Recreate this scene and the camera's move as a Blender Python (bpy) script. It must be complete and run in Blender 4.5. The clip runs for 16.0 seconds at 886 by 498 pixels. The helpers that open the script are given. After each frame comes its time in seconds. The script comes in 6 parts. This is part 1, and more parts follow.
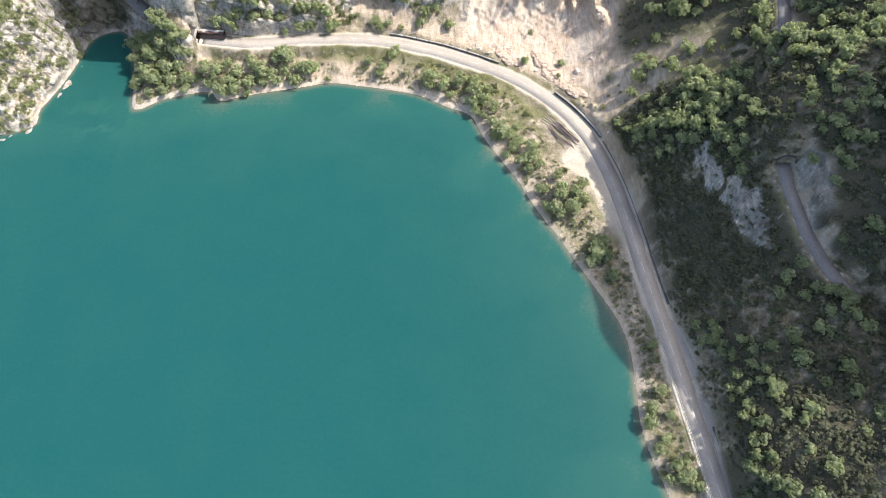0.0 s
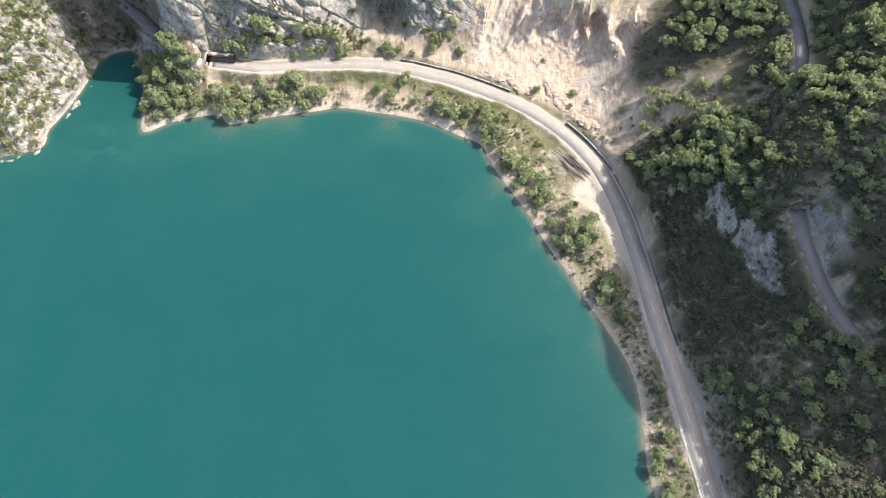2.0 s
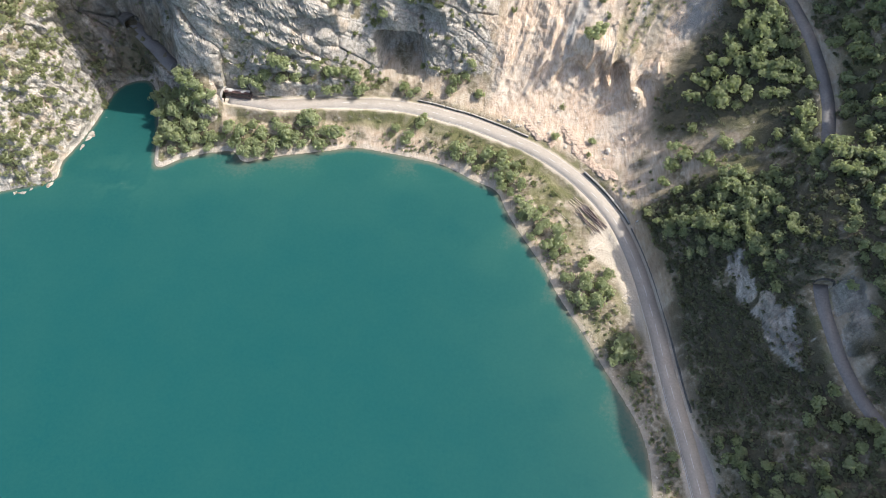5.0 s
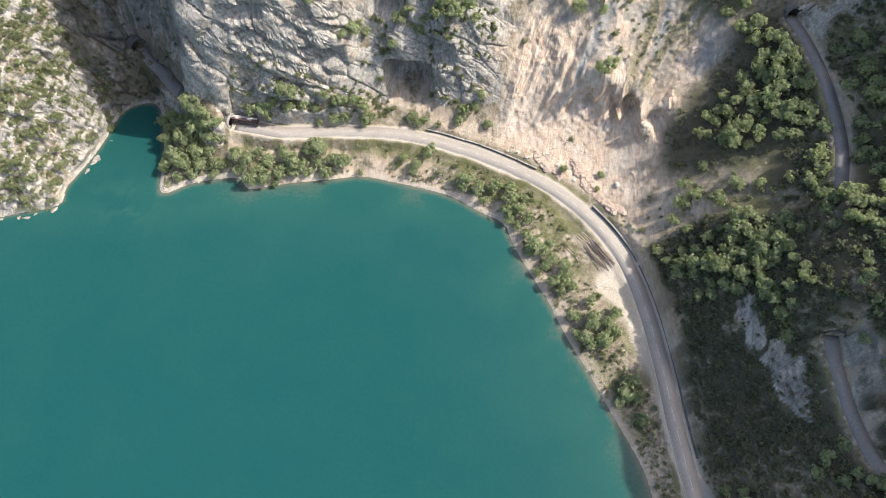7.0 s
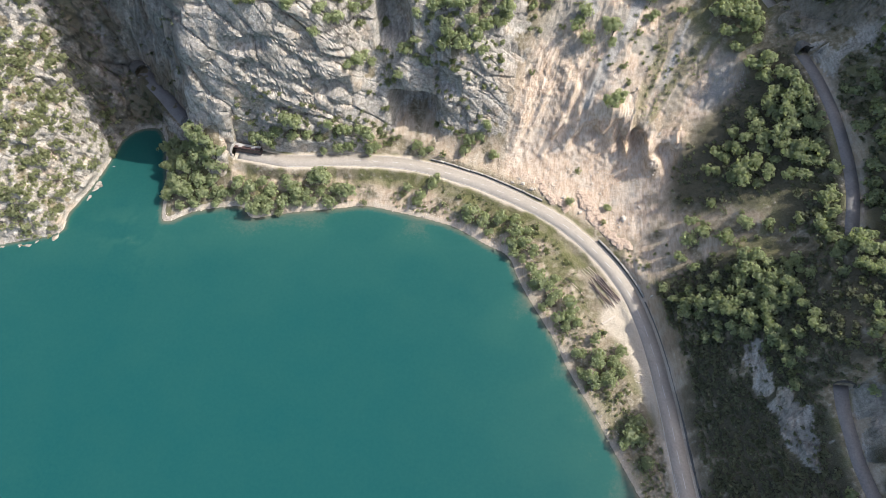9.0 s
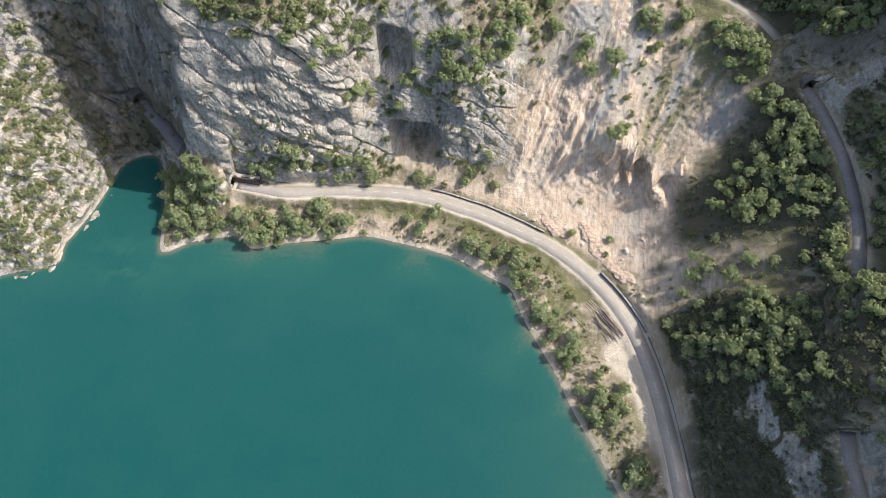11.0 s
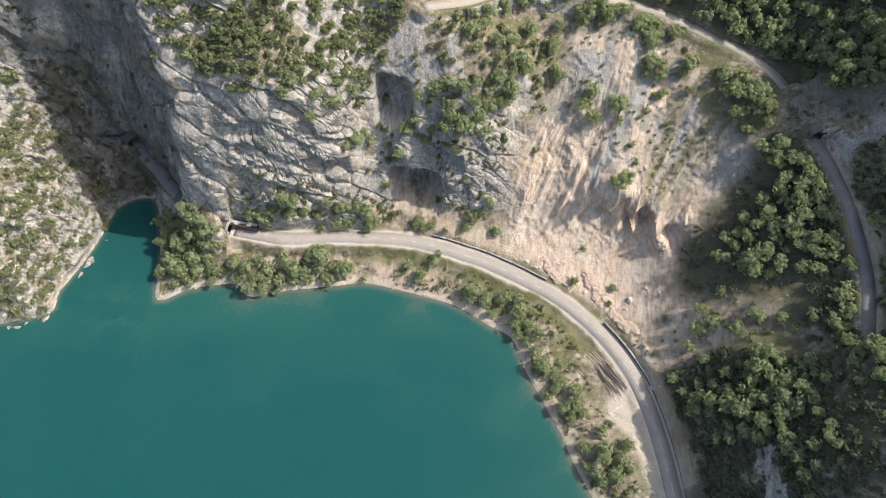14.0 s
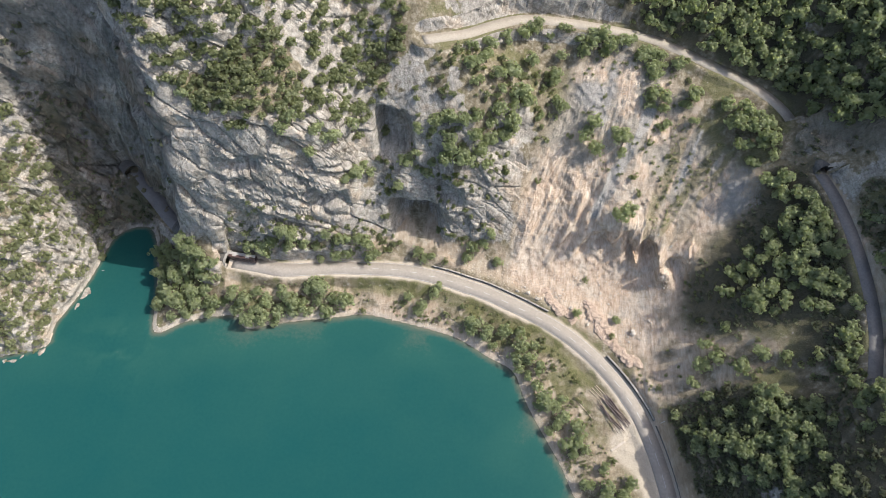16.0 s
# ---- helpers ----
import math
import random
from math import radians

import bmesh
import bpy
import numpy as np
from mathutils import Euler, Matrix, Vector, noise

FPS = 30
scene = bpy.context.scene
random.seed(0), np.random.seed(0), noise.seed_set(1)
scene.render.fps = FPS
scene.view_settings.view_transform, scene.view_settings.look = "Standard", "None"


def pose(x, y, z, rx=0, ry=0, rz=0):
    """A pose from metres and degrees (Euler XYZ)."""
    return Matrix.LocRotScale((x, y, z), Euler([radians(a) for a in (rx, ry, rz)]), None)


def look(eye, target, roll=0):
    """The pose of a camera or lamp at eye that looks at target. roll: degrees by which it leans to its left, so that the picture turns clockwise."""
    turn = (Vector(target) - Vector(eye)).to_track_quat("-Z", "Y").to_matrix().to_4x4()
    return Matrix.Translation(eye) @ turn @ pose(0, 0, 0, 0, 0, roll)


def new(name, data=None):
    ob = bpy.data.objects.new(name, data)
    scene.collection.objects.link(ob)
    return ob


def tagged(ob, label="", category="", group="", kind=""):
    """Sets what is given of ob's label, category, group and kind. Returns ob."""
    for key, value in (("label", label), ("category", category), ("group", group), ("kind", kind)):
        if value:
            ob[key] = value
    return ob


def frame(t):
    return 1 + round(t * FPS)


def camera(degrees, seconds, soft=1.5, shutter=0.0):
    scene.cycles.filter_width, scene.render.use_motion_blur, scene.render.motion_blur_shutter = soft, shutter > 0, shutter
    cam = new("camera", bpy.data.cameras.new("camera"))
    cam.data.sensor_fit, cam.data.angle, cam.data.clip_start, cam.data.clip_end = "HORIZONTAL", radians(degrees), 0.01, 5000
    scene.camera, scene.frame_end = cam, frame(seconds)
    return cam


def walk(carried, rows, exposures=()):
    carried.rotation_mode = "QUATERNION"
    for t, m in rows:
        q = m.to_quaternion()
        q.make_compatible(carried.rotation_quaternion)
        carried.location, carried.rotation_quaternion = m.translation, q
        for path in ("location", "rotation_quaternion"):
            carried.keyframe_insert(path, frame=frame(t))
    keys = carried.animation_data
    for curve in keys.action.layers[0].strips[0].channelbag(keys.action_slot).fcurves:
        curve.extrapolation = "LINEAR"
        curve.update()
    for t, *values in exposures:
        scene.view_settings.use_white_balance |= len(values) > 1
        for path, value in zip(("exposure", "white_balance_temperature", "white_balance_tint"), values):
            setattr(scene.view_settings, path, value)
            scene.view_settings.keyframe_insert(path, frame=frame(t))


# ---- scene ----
from mathutils.bvhtree import BVHTree

cam = camera(70.0, 16.0, soft=0.55)
ROWS = [
    (0.0, -0.00, -0.00, 220.00, 29.204, 0.123, -0.000),
    (0.5, -0.32, 3.33, 221.26, 29.143, 0.082, 0.287),
    (1.0, -0.66, 6.71, 222.52, 29.104, 0.046, 0.598),
    (1.5, -1.07, 10.14, 223.83, 29.008, -0.010, 0.873),
    (2.0, -1.60, 13.61, 225.16, 28.952, -0.080, 1.176),
    (2.5, -2.23, 17.06, 226.55, 28.848, -0.157, 1.435),
    (3.0, -2.90, 20.58, 227.90, 28.784, -0.253, 1.749),
    (3.5, -3.59, 24.06, 229.28, 28.687, -0.333, 2.133),
    (4.0, -4.27, 27.52, 230.60, 28.658, -0.424, 2.499),
    (6.5, -7.19, 44.75, 236.87, 28.481, -0.733, 3.850),
    (7.0, -7.83, 48.27, 238.08, 28.458, -0.813, 4.065),
    (7.5, -8.48, 51.79, 239.29, 28.381, -0.869, 4.250),
    (8.0, -9.10, 55.32, 240.48, 28.370, -0.926, 4.462),
    (8.5, -9.66, 58.78, 241.67, 28.308, -0.965, 4.611),
    (9.0, -10.13, 62.22, 242.77, 28.317, -0.993, 4.667),
    (11.5, -12.24, 79.10, 247.61, 28.322, -1.064, 4.724),
    (12.0, -12.64, 82.51, 248.63, 28.341, -1.076, 4.706),
    (12.5, -13.03, 85.94, 249.67, 28.297, -1.081, 4.700),
    (13.0, -13.43, 89.40, 250.66, 28.288, -1.083, 4.670),
    (13.5, -13.82, 92.84, 251.61, 28.249, -1.100, 4.662),
    (14.0, -14.17, 96.28, 252.58, 28.241, -1.087, 4.649),
    (14.5, -14.50, 99.70, 253.53, 28.184, -1.074, 4.623),
    (15.0, -14.84, 103.14, 254.41, 28.192, -1.064, 4.604),
    (15.5, -15.18, 106.56, 255.34, 28.142, -1.064, 4.612),
    (16.0, -15.55, 109.98, 256.29, 28.139, -1.062, 4.618),
]
EXPOSURES = [(0.0, 1.18), (4.0, 1.0), (8.0, 0.86), (16.0, 0.62)]
walk(cam, [(t, pose(x, y, z, rx, ry, rz)) for t, x, y, z, rx, ry, rz in ROWS], EXPOSURES)

# ---- world, sun ----
SUN_EL, SUN_AZ = 50.0, 11.0          # degrees: height, and angle from +x towards +y
sun_dir = Vector((math.cos(radians(SUN_EL)) * math.cos(radians(SUN_AZ)),
                  math.cos(radians(SUN_EL)) * math.sin(radians(SUN_AZ)), math.sin(radians(SUN_EL))))
world = bpy.data.worlds.new("sky")
scene.world = world
world.use_nodes = True
wn = world.node_tree.nodes
sky = wn.new("ShaderNodeTexSky")
sky.sky_type = 'NISHITA'
sky.sun_disc = False
sky.sun_elevation = radians(SUN_EL)
sky.sun_rotation = radians(90 - SUN_AZ)
sky.altitude, sky.air_density, sky.dust_density, sky.ozone_density = 700, 1.0, 6.0, 1.0
world.node_tree.links.new(sky.outputs[0], wn["Background"].inputs[0])
wn["Background"].inputs[1].default_value = 0.15
sun_data = bpy.data.lights.new("sun", 'SUN')
sun_data.energy, sun_data.angle, sun_data.color = 3.2, radians(0.53), (1.0, 0.945, 0.865)
sun = new("sun", sun_data)
sun.matrix_world = look(sun_dir * 600, (0, 0, 0))


# ---- noise on arrays ----
def lattice(i, j, k, seed):
    h = (i.astype(np.int64) * 374761393 + j.astype(np.int64) * 668265263 + k.astype(np.int64) * 2147483647 + seed * 974711) & 0xFFFFFFFF
    h = ((h ^ (h >> 13)) * 1274126177) & 0xFFFFFFFF
    h = ((h ^ (h >> 16)) * 2246822519) & 0xFFFFFFFF
    return ((h ^ (h >> 15)) & 0xFFFFFF) / float(0xFFFFFF)


def vnoise(x, y, z=None, seed=0):
    """Value noise, 0 to 1, on arrays."""
    x = np.asarray(x, float)
    y = np.asarray(y, float)
    z = np.zeros_like(x) if z is None else np.asarray(z, float)
    i, j, k = np.floor(x), np.floor(y), np.floor(z)
    u, v, w = x - i, y - j, z - k
    u, v, w = u * u * (3 - 2 * u), v * v * (3 - 2 * v), w * w * (3 - 2 * w)
    total = 0
    for a in (0, 1):
        for b in (0, 1):
            for c in (0, 1):
                total = total + lattice(i + a, j + b, k + c, seed) * (u if a else 1 - u) * (v if b else 1 - v) * (w if c else 1 - w)
    return total


def fbm(x, y, z=None, octaves=4, seed=0, ridged=False):
    total, amp, norm = 0, 1.0, 0.0
    for o in range(octaves):
        f = 2.03 ** o
        n = vnoise(np.asarray(x) * f + 17.3 * o, np.asarray(y) * f - 9.1 * o, None if z is None else np.asarray(z) * f, seed + o)
        if ridged:
            n = 1 - np.abs(2 * n - 1)
        total, norm, amp = total + amp * n, norm + amp, amp * 0.5
    return total / norm


def worley(x, y, z, seed=0):
    """Distance to the nearest of scattered points in space, about 0 to 1, a number for its cell, and how far off its edge is."""
    i, j, k = np.floor(x), np.floor(y), np.floor(z)
    best, cell, other = np.full(np.shape(x), 9.0), np.zeros(np.shape(x)), np.full(np.shape(x), 9.0)
    for a in (-1, 0, 1):
        for b in (-1, 0, 1):
            for c in (-1, 0, 1):
                u, v, w = i + a, j + b, k + c
                d = (u + lattice(u, v, w, seed) - x) ** 2 + (v + lattice(u, v, w, seed + 1) - y) ** 2 + (w + lattice(u, v, w, seed + 2) - z) ** 2
                near = d < best
                other = np.minimum(other, np.where(near, best, d))
                best = np.where(near, d, best)
                cell = np.where(near, lattice(u, v, w, seed + 3), cell)
    return np.sqrt(best), cell, np.sqrt(other) - np.sqrt(best)


def smooth(a, lo, hi):
    s = np.clip((a - lo) / (hi - lo), 0, 1)
    return s * s * (3 - 2 * s)


def line_distance(x, y, line):
    """Distance to a polyline, the share of the way along it in points, and on which side (left: plus)."""
    best = np.full(x.shape, 1e9)
    along = np.zeros(x.shape)
    side = np.zeros(x.shape)
    for n in range(len(line) - 1):
        ax, ay, bx, by = line[n][0], line[n][1], line[n + 1][0], line[n + 1][1]
        dx, dy = bx - ax, by - ay
        s = np.clip(((x - ax) * dx + (y - ay) * dy) / (dx * dx + dy * dy), 0, 1)
        d = np.hypot(x - ax - s * dx, y - ay - s * dy)
        near = d < best
        best = np.where(near, d, best)
        along = np.where(near, n + s, along)
        side = np.where(near, np.sign(dx * (y - ay) - dy * (x - ax)), side)
    return best, along, side


def inside(x, y, ring):
    odd = np.zeros(np.shape(x), bool)
    for n in range(len(ring)):
        ax, ay = ring[n][:2]
        bx, by = ring[n - 1][:2]
        if ay == by:
            continue
        odd ^= ((ay > y) != (by > y)) & (x < (bx - ax) * (y - ay) / (by - ay) + ax)
    return odd


def zone(x, y, ring, soft=3.0):
    """1 within the ring, falling to 0 over soft metres across its edge."""
    d = line_distance(x, y, list(ring) + [ring[0]])[0]
    return smooth(np.where(inside(x, y, ring), d, -d), -soft, soft)


def spline(points, step):
    """Catmull-Rom through points, about step metres apart."""
    p = [np.array(q, float) for q in points]
    p = [2 * p[0] - p[1]] + p + [2 * p[-1] - p[-2]]
    out = []
    for n in range(1, len(p) - 2):
        a, b, c, d = p[n - 1:n + 3]
        count = max(2, int(np.linalg.norm(c - b) / step))
        for s in np.linspace(0, 1, count, endpoint=False):
            out.append(0.5 * (2 * b + (c - a) * s + (2 * a - 5 * b + 4 * c - d) * s * s + (3 * b - a - 3 * c + d) * s ** 3))
    out.append(p[-2])
    return np.array(out)


# ---- plan: the lines that shape the land (x, y, z in metres; the lake lies at z = 0) ----
SHORE_WEST = [(-900, 20), (-420, 110), (-260, 160), (-207, 178), (-198, 181), (-188, 184), (-183, 188), (-184, 195), (-180, 206), (-176, 220),
              (-174, 233), (-172, 240), (-166, 245), (-158, 246), (-153, 240), (-149, 228), (-145, 214), (-141, 196)]
SHORE_NORTH = [(-129, 202), (-114, 206), (-107, 206), (-103, 201), (-95, 203), (-88, 205), (-73, 208), (-63, 210), (-53, 212), (-38, 210),
               (-22, 207), (-11, 204), (2, 197), (12, 192)]
SHORE_EAST = [(16, 183), (20, 175), (26, 165), (32, 155), (36, 146), (42, 135), (47, 127), (51, 119), (57, 108), (63, 97), (66, 90), (68, 80),
              (68, 65), (68, 52), (70, 42), (74, 28), (80, 0), (96, -60), (150, -200), (300, -700)]
SHORE = spline(SHORE_WEST + SHORE_NORTH + SHORE_EAST, 2.0)
LAKE = [tuple(q) for q in SHORE] + [(300, -1500), (-2500, -1500), (-2500, 20)]
ROAD = [(-114, 226, 14.3), (-108, 225.4, 14), (-100, 224.7, 13.7), (-89, 223.7, 13.3), (-77, 225.5, 12.6), (-65, 227.5, 12.1), (-53, 228.4, 11.5), (-42, 229.2, 10.8), (-34, 229, 10.3), (-26, 228.1, 9.8),
        (-18, 226.8, 9.3), (-10, 224.8, 8.8), (-2, 222.9, 8.3), (12, 217.8, 7.5), (19, 214.8, 7.1), (26, 211.6, 6.8), (36, 205.4, 6.4), (45, 197.8, 6.1), (53.3, 188.9, 5.7), (59.5, 180.2, 5.3),
        (63.3, 173, 5.2), (67.4, 161.5, 5), (70.4, 149.5, 5), (72.5, 138, 5), (74.3, 127, 5), (76, 113, 5), (78, 99.5, 5), (80.7, 83.3, 5), (83.7, 63, 5), (85.8, 48.6, 5), (88.4, 29.4, 5), (95.5, -20, 5)]
ROAD_LINE = spline(ROAD, 2.0)
TRACK = [(-34, 287, 87), (-26, 290.5, 86), (-18, 294, 85), (-7, 301, 84), (4, 306, 83), (20, 308, 81), (38, 308, 79), (54, 307.5, 76.5), (68, 304, 74), (79, 300, 72),
         (91, 296, 70), (100, 291, 68), (106, 286.5, 66.5), (110.5, 280.5, 65), (114, 270, 63.8), (117.6, 260, 63), (122.6, 247, 62), (126.9, 229, 60), (129.2, 212, 57.3), (129, 198, 55.5),
         (126, 183, 54), (121, 165, 52), (117, 145, 49), (115, 126.5, 46), (118.5, 114.5, 41), (122, 105, 37.5), (128, 92, 35), (140, 74, 34)]
TRACK_LINE = spline(TRACK, 2.0)
GORGE_ROAD = [(-128, 234, 15.5), (-136, 238.5, 16.5), (-143, 244.5, 17.3), (-150, 251.3, 18), (-157, 257.6, 18.7), (-164, 263.6, 19.2)]
GORGE_LINE = spline(GORGE_ROAD, 1.5)
ROADSIDE = [(-103, 230, 21), (-85, 230.5, 21), (-66, 233.5, 20), (-50, 236, 14), (-25, 237, 12), (0, 232, 9.5), (11, 230, 9), (36, 217, 7.5), (60, 200, 8), (62, 216, 10.5)]
CLIFF_FOOT = [(-136, 222, 12), (-130, 228, 18), (-119, 231, 28), (-114, 228.5, 26), (-115, 224, 22), (-118, 226, 25), (-103, 235, 30), (-88, 236, 26), (-77, 237, 25), (-66, 239, 26), (-56, 243, 28), (-47, 242, 16), (-35, 246, 22), (-24, 246, 23), (-14, 246, 24), (-3, 242, 18)]
CLIFF_MID = [(-124, 235, 49), (-116, 236, 55), (-103, 238, 54), (-91, 239, 50), (-81, 242, 53), (-68, 246, 50), (-56, 254, 42)]
CLIFF_CREST = [(-128, 247, 74), (-119, 247, 84), (-110, 246, 80), (-100, 245, 79), (-88, 244, 74), (-74, 249, 69), (-64, 257, 62), (-57, 260, 50)]
SUMMIT = [(-130, 258, 97), (-117, 254.5, 96), (-110, 258, 92), (-95, 265, 96), (-77, 268, 91), (-64, 267, 75), (-55, 284, 81), (-44, 279, 78), (-40, 300, 98)]
MIDSLOPE = [(-42, 261, 53), (-37, 253, 43), (-28, 261, 54), (-18, 250, 46), (-9, 258, 54), (-34, 267, 66), (-22, 280, 82), (-8, 248, 30), (0, 278, 71)]
SLIDE_FACE = [(14, 244, 18), (15, 253, 30), (32, 254, 30), (18, 263, 40), (30, 263, 41), (14, 270, 51), (31, 274, 51), (15, 279, 59), (33, 281, 60), (9, 287, 67),
              (48, 275, 54), (64, 275, 52), (72, 265, 47), (79, 282, 62), (87, 269, 56), (50, 296, 71), (51, 248, 36), (70, 252, 37)]
SLIDE_TOE = [(42, 234, 14), (48, 243, 23), (62, 232, 16), (79, 238, 32), (76, 225, 24), (72, 212, 17), (89, 254, 45), (98, 246, 46)]
EAST_SLOPE = [(87, 210, 30), (83, 187, 21), (75, 183, 15), (105, 200, 40), (112, 185, 42), (102, 214, 41), (100, 224, 42), (84, 163, 26), (77, 141, 14), (84, 139, 21),
              (91, 137, 28), (98, 134, 36), (94, 148, 33), (104, 157, 42), (110, 170, 47), (82, 120, 8), (90, 108, 15), (96, 106, 18), (106, 111, 30), (110, 127, 44)]
EAST_LOW = [(90, 88, 11), (94, 75, 13), (99, 73, 20), (105, 72, 25), (112, 72, 28), (120, 75, 32), (128, 78, 38), (95, 55, 13), (99, 45, 19), (110, 44, 27), (86, 103, 10), (96, 35, 14), (100, 20, 17), (126, 54, 31), (110, 92, 26), (112, 106, 30)]
EAST_HIGH = [(134, 209, 58), (137, 194, 58), (136, 234, 63), (127, 260, 73), (118, 268, 72), (128, 281, 86), (116, 293, 77), (108, 304, 78), (85, 310, 82), (124, 130, 58), (126, 150, 64), (132, 112, 50), (128, 172, 62), (147, 234, 84), (141, 257, 92), (141, 281, 104), (143, 209, 76), (140, 190, 72), (124, 296, 90), (112, 312, 92), (114.5, 270.5, 75), (109, 268, 70), (120, 272, 80), (120, 263.5, 70.5), (116, 264.5, 70), (124, 175, 62), (119, 156, 61), (116, 141, 60), (115, 132, 57)]
WEST_HILL = [(-190, 197, 8), (-193, 207, 19), (-182, 213, 10), (-198, 215, 31), (-185, 225, 20), (-193, 229, 36), (-188, 247, 40), (-194, 253, 53), (-182, 250, 30), (-190, 266, 62), (-207, 230, 48), (-215, 200, 30)]
RAVINE = [(-178, 240, 11), (-168, 251, 8), (-172, 262, 24), (-160, 252, 8), (-151, 245, 7), (-145, 237, 6), (-141, 252, 26), (-158, 265, 27), (-168, 268, 32), (-136, 245, 30), (-150, 266, 45), (-153, 270, 70), (-170, 268, 42), (-160, 276, 82), (-180, 272, 72), (-184, 276, 84), (-141, 262, 70)]
GORGE_WALL = [(-215, 268, 68), (-225, 258, 62), (-205, 284, 112), (-183, 283, 112), (-160, 284, 106), (-225, 285, 118), (-148, 281, 104), (-200, 270, 78)]
HEADLAND = [(-137, 203, 2.5), (-130, 212, 6), (-139, 214, 6), (-128, 220, 11), (-118, 215, 8), (-103, 208, 5), (-84, 211, 5), (-50, 217, 4.5), (-27, 217, 5), (0, 208, 4), (18, 200, 4), (30, 190, 4),
            (40, 180, 4.5), (50, 165, 4), (57, 150, 4), (60, 138, 4), (66, 118, 4), (72, 95, 4), (76, 75, 4), (78, 55, 4), (80, 40, 4)]
# Unseen peaks at y 277 to 302 are raised to shade the gorge.
FAR_NORTH = [(-240, 330, 170), (-128, 277, 134), (-110, 280, 134), (-150, 298, 152), (-125, 298, 165), (-100, 302, 150), (-150, 340, 190), (-60, 330, 135), (20, 335, 120), (80, 340, 115), (140, 330, 110), (0, 520, 190), (-400, 420, 190), (-330, 250, 110), (-270, 210, 60), (-600, 260, 160), (-1200, 900, 300)]
# Unseen ridge from x 170 east: heights set to shade road, track and slope.
FAR_EAST = [(200, 280, 116), (172, 262, 118), (172, 238, 128), (172, 222, 116), (172, 211, 98), (210, 200, 98), (172, 200, 72), (170, 187, 74), (200, 181, 132), (200, 163, 155), (200, 152, 178), (200, 139, 176), (203, 115, 177), (205, 99, 171), (205, 80, 145), (148, 162, 74), (136, 157, 71), (148, 143, 74), (136, 143, 69), (150, 122, 68), (148, 100, 56), (150, 78, 50), (150, 58, 46),
            (190, 40, 104), (190, -60, 96),
            (260, -300, 80), (420, 100, 150), (420, 350, 190), (900, 900, 300), (1100, -900, 220)]


def on_line(line, every, lift=0.0):
    return [(q[0], q[1], (q[2] if len(q) > 2 else 0.25) + lift) for q in line[::every]]


SPOTS = np.array(on_line(SHORE, 3) + on_line(ROAD_LINE, 4) + [q for q in on_line(TRACK_LINE, 4) if not (257.5 < q[1] < 280 and q[0] > 100) and not 129 < q[1] < 181] + on_line(GORGE_LINE[4:], 3) + ROADSIDE + CLIFF_FOOT + CLIFF_MID + CLIFF_CREST + SUMMIT + MIDSLOPE
                 + SLIDE_FACE + SLIDE_TOE + EAST_SLOPE + EAST_LOW + EAST_HIGH + WEST_HILL + RAVINE + GORGE_WALL + HEADLAND + FAR_NORTH + FAR_EAST)


def solve_surface(spots, soft=2.5, ease=0.4):
    p, z = spots[:, :2], spots[:, 2]
    n = len(p)
    a = np.zeros((n + 3, n + 3))
    a[:n, :n] = -np.sqrt(((p[:, None] - p[None]) ** 2).sum(-1) + soft * soft)
    a[:n, :n] += np.eye(n) * ease
    a[:n, n], a[:n, n + 1:], a[n, :n], a[n + 1:, :n] = 1, p / 100, 1, p.T / 100
    return np.linalg.solve(a, np.concatenate([z, np.zeros(3)]))


WEIGHTS = solve_surface(SPOTS)


def raw_height(x, y):
    x, y = np.asarray(x, float).ravel(), np.asarray(y, float).ravel()
    out = np.zeros(len(x))
    n = len(SPOTS)
    for s in range(0, len(x), 20000):
        xs_, ys_ = x[s:s + 20000], y[s:s + 20000]
        r = -np.sqrt((xs_[:, None] - SPOTS[None, :, 0]) ** 2 + (ys_[:, None] - SPOTS[None, :, 1]) ** 2 + 6.25)
        out[s:s + 20000] = r @ WEIGHTS[:n] + WEIGHTS[n] + xs_ / 100 * WEIGHTS[n + 1] + ys_ / 100 * WEIGHTS[n + 2]
    return out


def road_levels(x, y, line, half, z):
    """Levels the land for a road: flat over its width, easing into the slope beside it."""
    d, along, _ = line_distance(x, y, line)
    zr = np.interp(along, np.arange(len(line)), line[:, 2])
    w = 1 - smooth(d, half, half + 3.0)
    return z * (1 - w) + (zr - 0.12) * w, d


PULL_OUT_A = [(81.6, 92), (85.2, 88), (88.2, 79), (89.4, 73), (88.6, 70), (85.6, 66.5), (82.6, 69)]
PULL_OUT_B = [(84, 66), (86.8, 61.5), (89.4, 60.2), (90.9, 57), (91.4, 53.5), (89.6, 46), (86.6, 47.5)]


